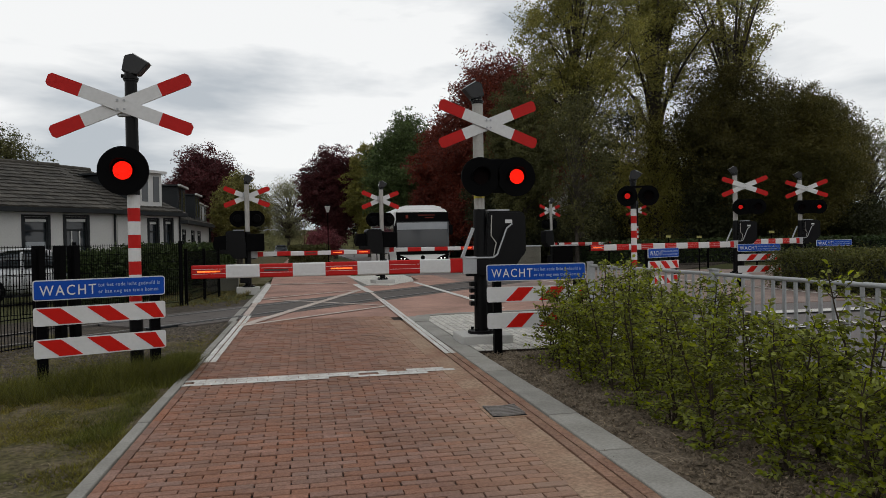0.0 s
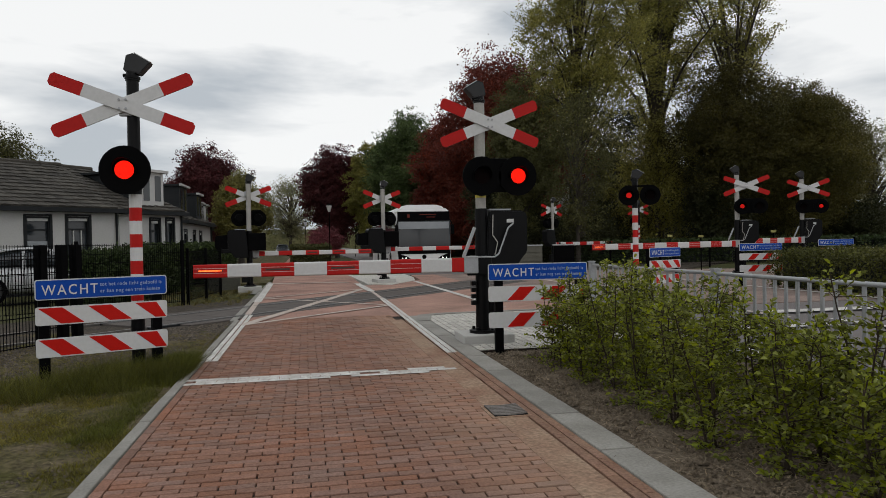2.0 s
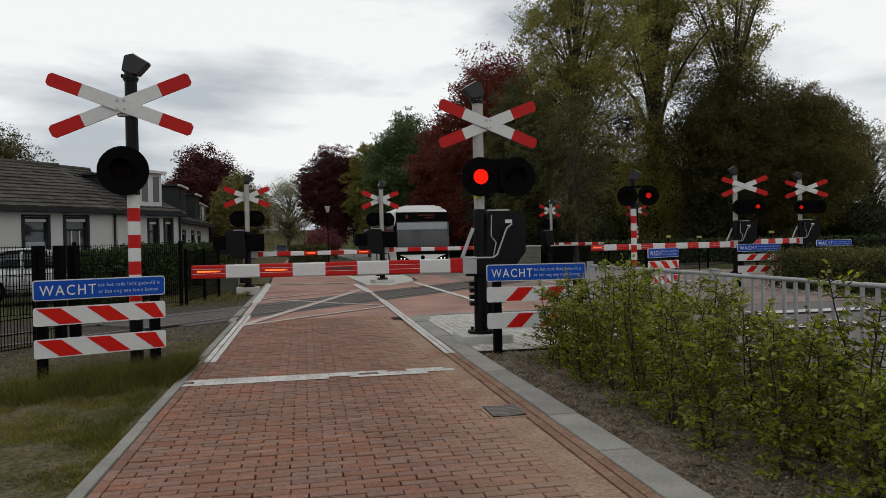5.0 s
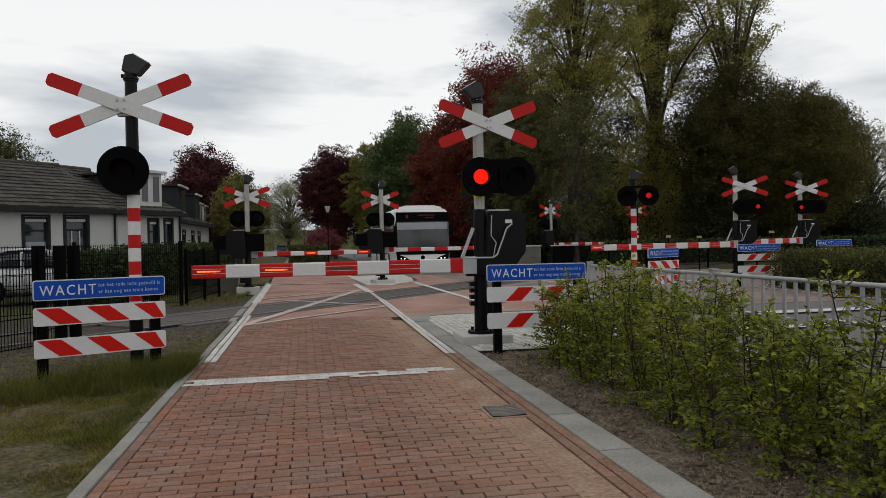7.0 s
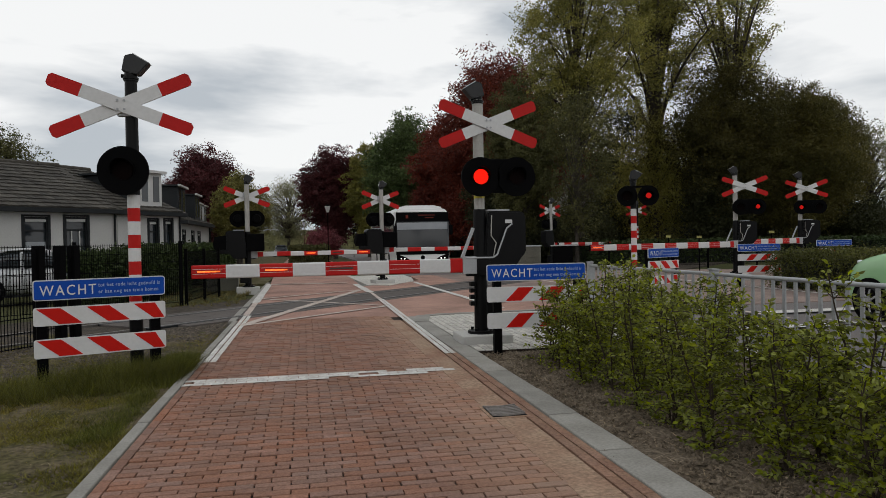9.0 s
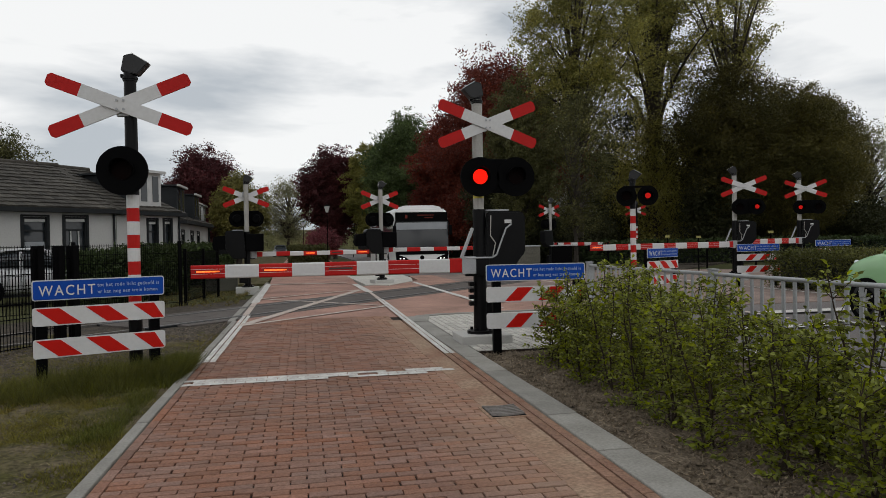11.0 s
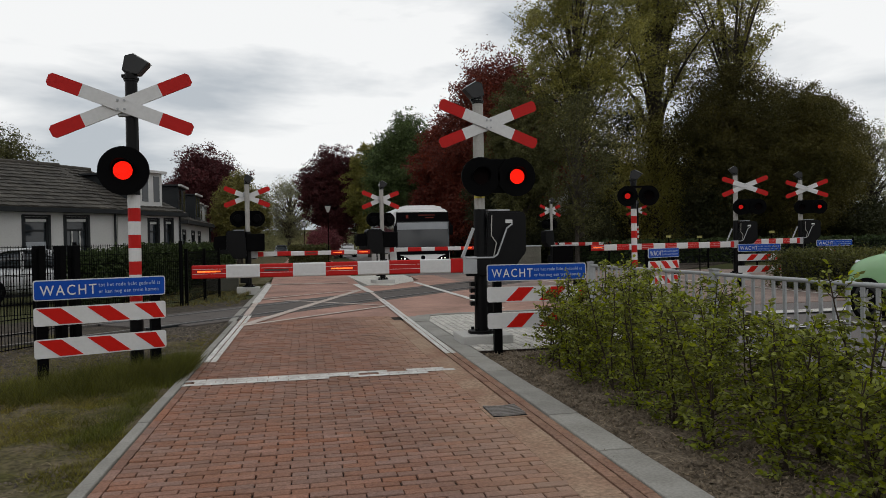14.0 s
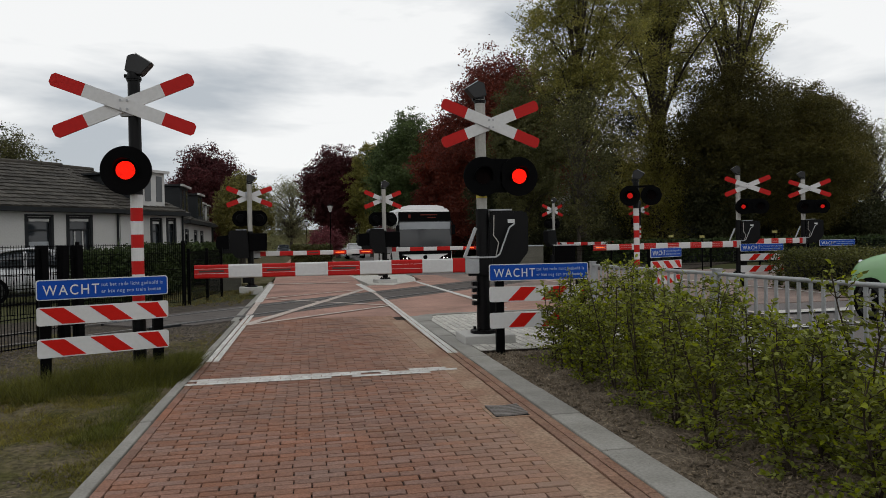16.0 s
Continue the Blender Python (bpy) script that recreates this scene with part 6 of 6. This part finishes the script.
blades("litter", "dry leaf litter on the soil", 15000, lambda g: (g.uniform(2.13, 4.4), g.uniform(2.2, 8.6), 0.0), 0.026, 0.005, STRAW, 5, 2.0, 0.2)

def stones(name, label, count, spot, lo, hi, material, seed):
    g = np.random.default_rng(seed)
    vs, fs = [], []
    for _ in range(count):
        x, y, z = spot(g)
        r = g.uniform(lo, hi)
        k = len(vs)
        a0 = g.uniform(0, 6.28)
        vs += [(x + r * math.cos(a0 + i * 1.57) * g.uniform(0.7, 1.2), y + r * math.sin(a0 + i * 1.57) * g.uniform(0.7, 1.2), z) for i in range(4)]
        vs += [(x + r * 0.5 * math.cos(a0 + 0.5 + i * 2.09), y + r * 0.5 * math.sin(a0 + 0.5 + i * 2.09), z + r * g.uniform(0.5, 0.9)) for i in range(3)]
        fs += [(k + 4, k + 5, k + 6), (k, k + 1, k + 4), (k + 1, k + 5, k + 4), (k + 1, k + 2, k + 5), (k + 2, k + 6, k + 5), (k + 2, k + 3, k + 6), (k + 3, k + 4, k + 6), (k + 3, k, k + 4)]
    return tagged(stuff_mesh(name, vs, fs, material), label, "gravel", "", "stuff")


def bedside(g):
    u, v = g.uniform(-6.0, 1.2), g.uniform(-3.6, -1.0)
    c, s = math.cos(radians(TRACK_TURN)), math.sin(radians(TRACK_TURN))
    x, y = TRACK_AT[0] + u * c - v * s, TRACK_AT[1] + u * s + v * c
    return (min(x, -1.45), y, -0.04)


stones("track_stones", "grey ballast stones beside the rail", 14000, bedside, 0.012, 0.035, STONE, 8)
stones("bed_clods", "clods and pebbles on the bare soil", 9000, lambda g: (g.uniform(2.13, 4.4), g.uniform(2.2, 8.65), -0.012), 0.008, 0.028, DIRT, 9)
stones("verge_pebbles", "pebbles and crumbs of soil in the verge", 7000, lambda g: (-1.38 - abs(g.normal()) * 1.4, g.uniform(3.2, 11.0), -0.045), 0.005, 0.016, STONE, 10)

# ---- street lamps and small posts ----


def street_lamp(at, h, label):
    t = thing("street_lamp", pose(*at), label, "lamp", "lantern street lamps")
    part("post", T((0, 0, 0), (0, 0, h - 0.45), 0.032, 0.024, seg=8), BLACKM, t)
    part("lantern", T((0, 0, h - 0.45), (0, 0, h - 0.05), 0.07, 0.19, seg=8), WOODW, t, "pale tapered lantern")
    part("cap", T((0, 0, h - 0.05), (0, 0, h + 0.06), 0.21, 0.04, seg=8), BLACKM, t)


street_lamp((1.5, 45.6, 0), 3.9, "lantern street lamp before the copper beech")
street_lamp((0.0, 71.4, 0), 3.7, "lantern street lamp far along the road")
street_lamp((5.2, 76.0, 0), 3.7, "lantern street lamp beside the far road")

# ---- bricks of the path ----
me = bpy.data.meshes.new("brick")
bm = bmesh.new()
vs8 = [bm.verts.new(c) for c in ((0, 0, -0.03), (0.202, 0, -0.03), (0.202, 0.069, -0.03), (0, 0.069, -0.03), (0, 0, -0.004), (0.202, 0, -0.004), (0.202, 0.069, -0.004), (0, 0.069, -0.004), (0.003, 0.002, 0), (0.199, 0.002, 0), (0.199, 0.067, 0), (0.003, 0.067, 0))]
for f in ((0, 1, 5, 4), (1, 2, 6, 5), (2, 3, 7, 6), (3, 0, 4, 7), (4, 5, 9, 8), (5, 6, 10, 9), (6, 7, 11, 10), (7, 4, 8, 11), (8, 9, 10, 11)):
    bm.faces.new([vs8[i] for i in f])
bm.to_mesh(me)
bm.free()
me.materials.append(BRICK)
base = bpy.data.objects["path_base"]
rnd = random.Random(3)
tmpl = [(v.co.x, v.co.y, v.co.z) for v in me.vertices]
tface = [tuple(p.vertices) for p in me.polygons]
vs, fs = [], []
for j in range(133):
    y = 3.1 + j * 0.079
    shift = -0.105 * (j % 2) + rnd.uniform(-0.008, 0.008)
    for i in range(14):
        x = -1.155 + i * 0.21 + shift
        if x < -1.30 or x > 1.42:
            continue
        x += rnd.uniform(-0.003, 0.003)
        cut = max(0.0, -1.158 - x)
        k1 = (0.204 - cut) / 0.204
        if k1 < 0.12:
            continue
        x += cut
        z = 0.004 + rnd.uniform(-0.003, 0.003)
        a = rnd.uniform(-0.016, 0.016)
        dy = rnd.uniform(-0.003, 0.003)
        if j < 23:
            ob = new("brick", me)
            ob.parent = base
            ob.matrix_basis = pose(x, y + dy, z, rnd.uniform(-1.6, 1.6), rnd.uniform(-0.8, 0.8), math.degrees(a)) @ Matrix.Diagonal((k1, 1, 1, 1))
        else:
            k = len(vs)
            t1, t2 = rnd.uniform(-0.014, 0.014), rnd.uniform(-0.03, 0.03)
            vs += [(x + px * k1 * math.cos(a) - py * math.sin(a), y + dy + px * k1 * math.sin(a) + py * math.cos(a), z + pz + (px - 0.1) * t1 + (py - 0.05) * t2) for px, py, pz in tmpl]
            fs += [tuple(k + q for q in f) for f in tface]
    # the row along the edging
for j in range(50):
    y = 3.1 + j * 0.21
    k = len(vs)
    vs += [(-1.165 - py, y + px, 0.004 + pz) for px, py, pz in tmpl]
    fs += [tuple(k + q for q in f) for f in tface]
tagged(stuff_mesh("brick_field", vs, fs, BRICK_J, base), "red clay paving bricks", "", "", "stuff")


# ---- what moves ----
def blink(lit, at, off, back=0.045):
    """Rows for a signal light: forward when lit, drawn back behind its dark lens when not."""
    shown, hidden = pose(*at), pose(at[0], at[1] + back, at[2])
    rows, state, last = [], None, 0
    for f in range(0, 481):
        now = off(f / 30)
        if now != state:
            if state is not None and last < f - 1:
                rows.append(((f - 1) / 30, hidden if state else shown))
            rows.append((f / 30, hidden if now else shown))
            state, last = now, f
    if last < 480:
        rows.append((16.0, hidden if state else shown))
    walk(lit, rows)


def motions():
    pause = lambda t: ((t - 0.1775) % 0.666) < 0.268 if t >= 0.1775 else False
    window = lambda t: ((t - 0.42) % 0.668) < 0.31
    for lit, at, phase, far in LAMPS:
        off = window if far else pause
        blink(lit, at, off if phase else (lambda t, off=off: not off(t)))
    dark = lambda t: 2.05 < t < 3.45 or 7.85 < t < 8.7 or t > 15.35
    for strip, at, n in STRIPS:
        if n == 0:
            blink(strip, at, dark)
        elif n == 2:
            blink(strip, at, lambda t: dark(t) or not pause(t) or 2 < t < 3.5)
        else:
            blink(strip, at, lambda t: dark(t) or pause(t) or 1.9 < t < 3.8 or 7.45 < t < 8.95)
    rest = lambda t: 1.95 < t < 3.45 or 15.35 < t < 15.8
    for strip, at, n in REAR_STRIPS:
        if n == 0:
            blink(strip, at, rest, -0.045)
        elif n == 2:
            blink(strip, at, lambda t: rest(t) or pause(t), -0.045)
        else:
            blink(strip, at, lambda t: rest(t) or not pause(t), -0.045)
    walk(green_car, [(t, pose(9.95, y, 0)) for t, y in ((0.0, -75.0), (5.0, -12.0), (6.3, 3.4), (6.9, 8.2), (7.4, 10.2), (7.8, 10.47), (8.2, 10.63), (8.6, 10.74), (9.0, 10.78), (11.3, 10.83), (16.0, 10.83))])
    walk(white_car, [(t, pose(x, y, 0, 0, 0, 180)) for t, x, y in ((0.0, 2.0, 330.0), (8.0, 3.6, 165.0), (11.3, 4.2, 110.0), (12.5, 4.5, 92.0), (13.5, 4.6, 81.0), (14.5, 4.62, 73.0), (15.2, 4.62, 69.4), (16.0, 4.62, 68.4))])


motions()
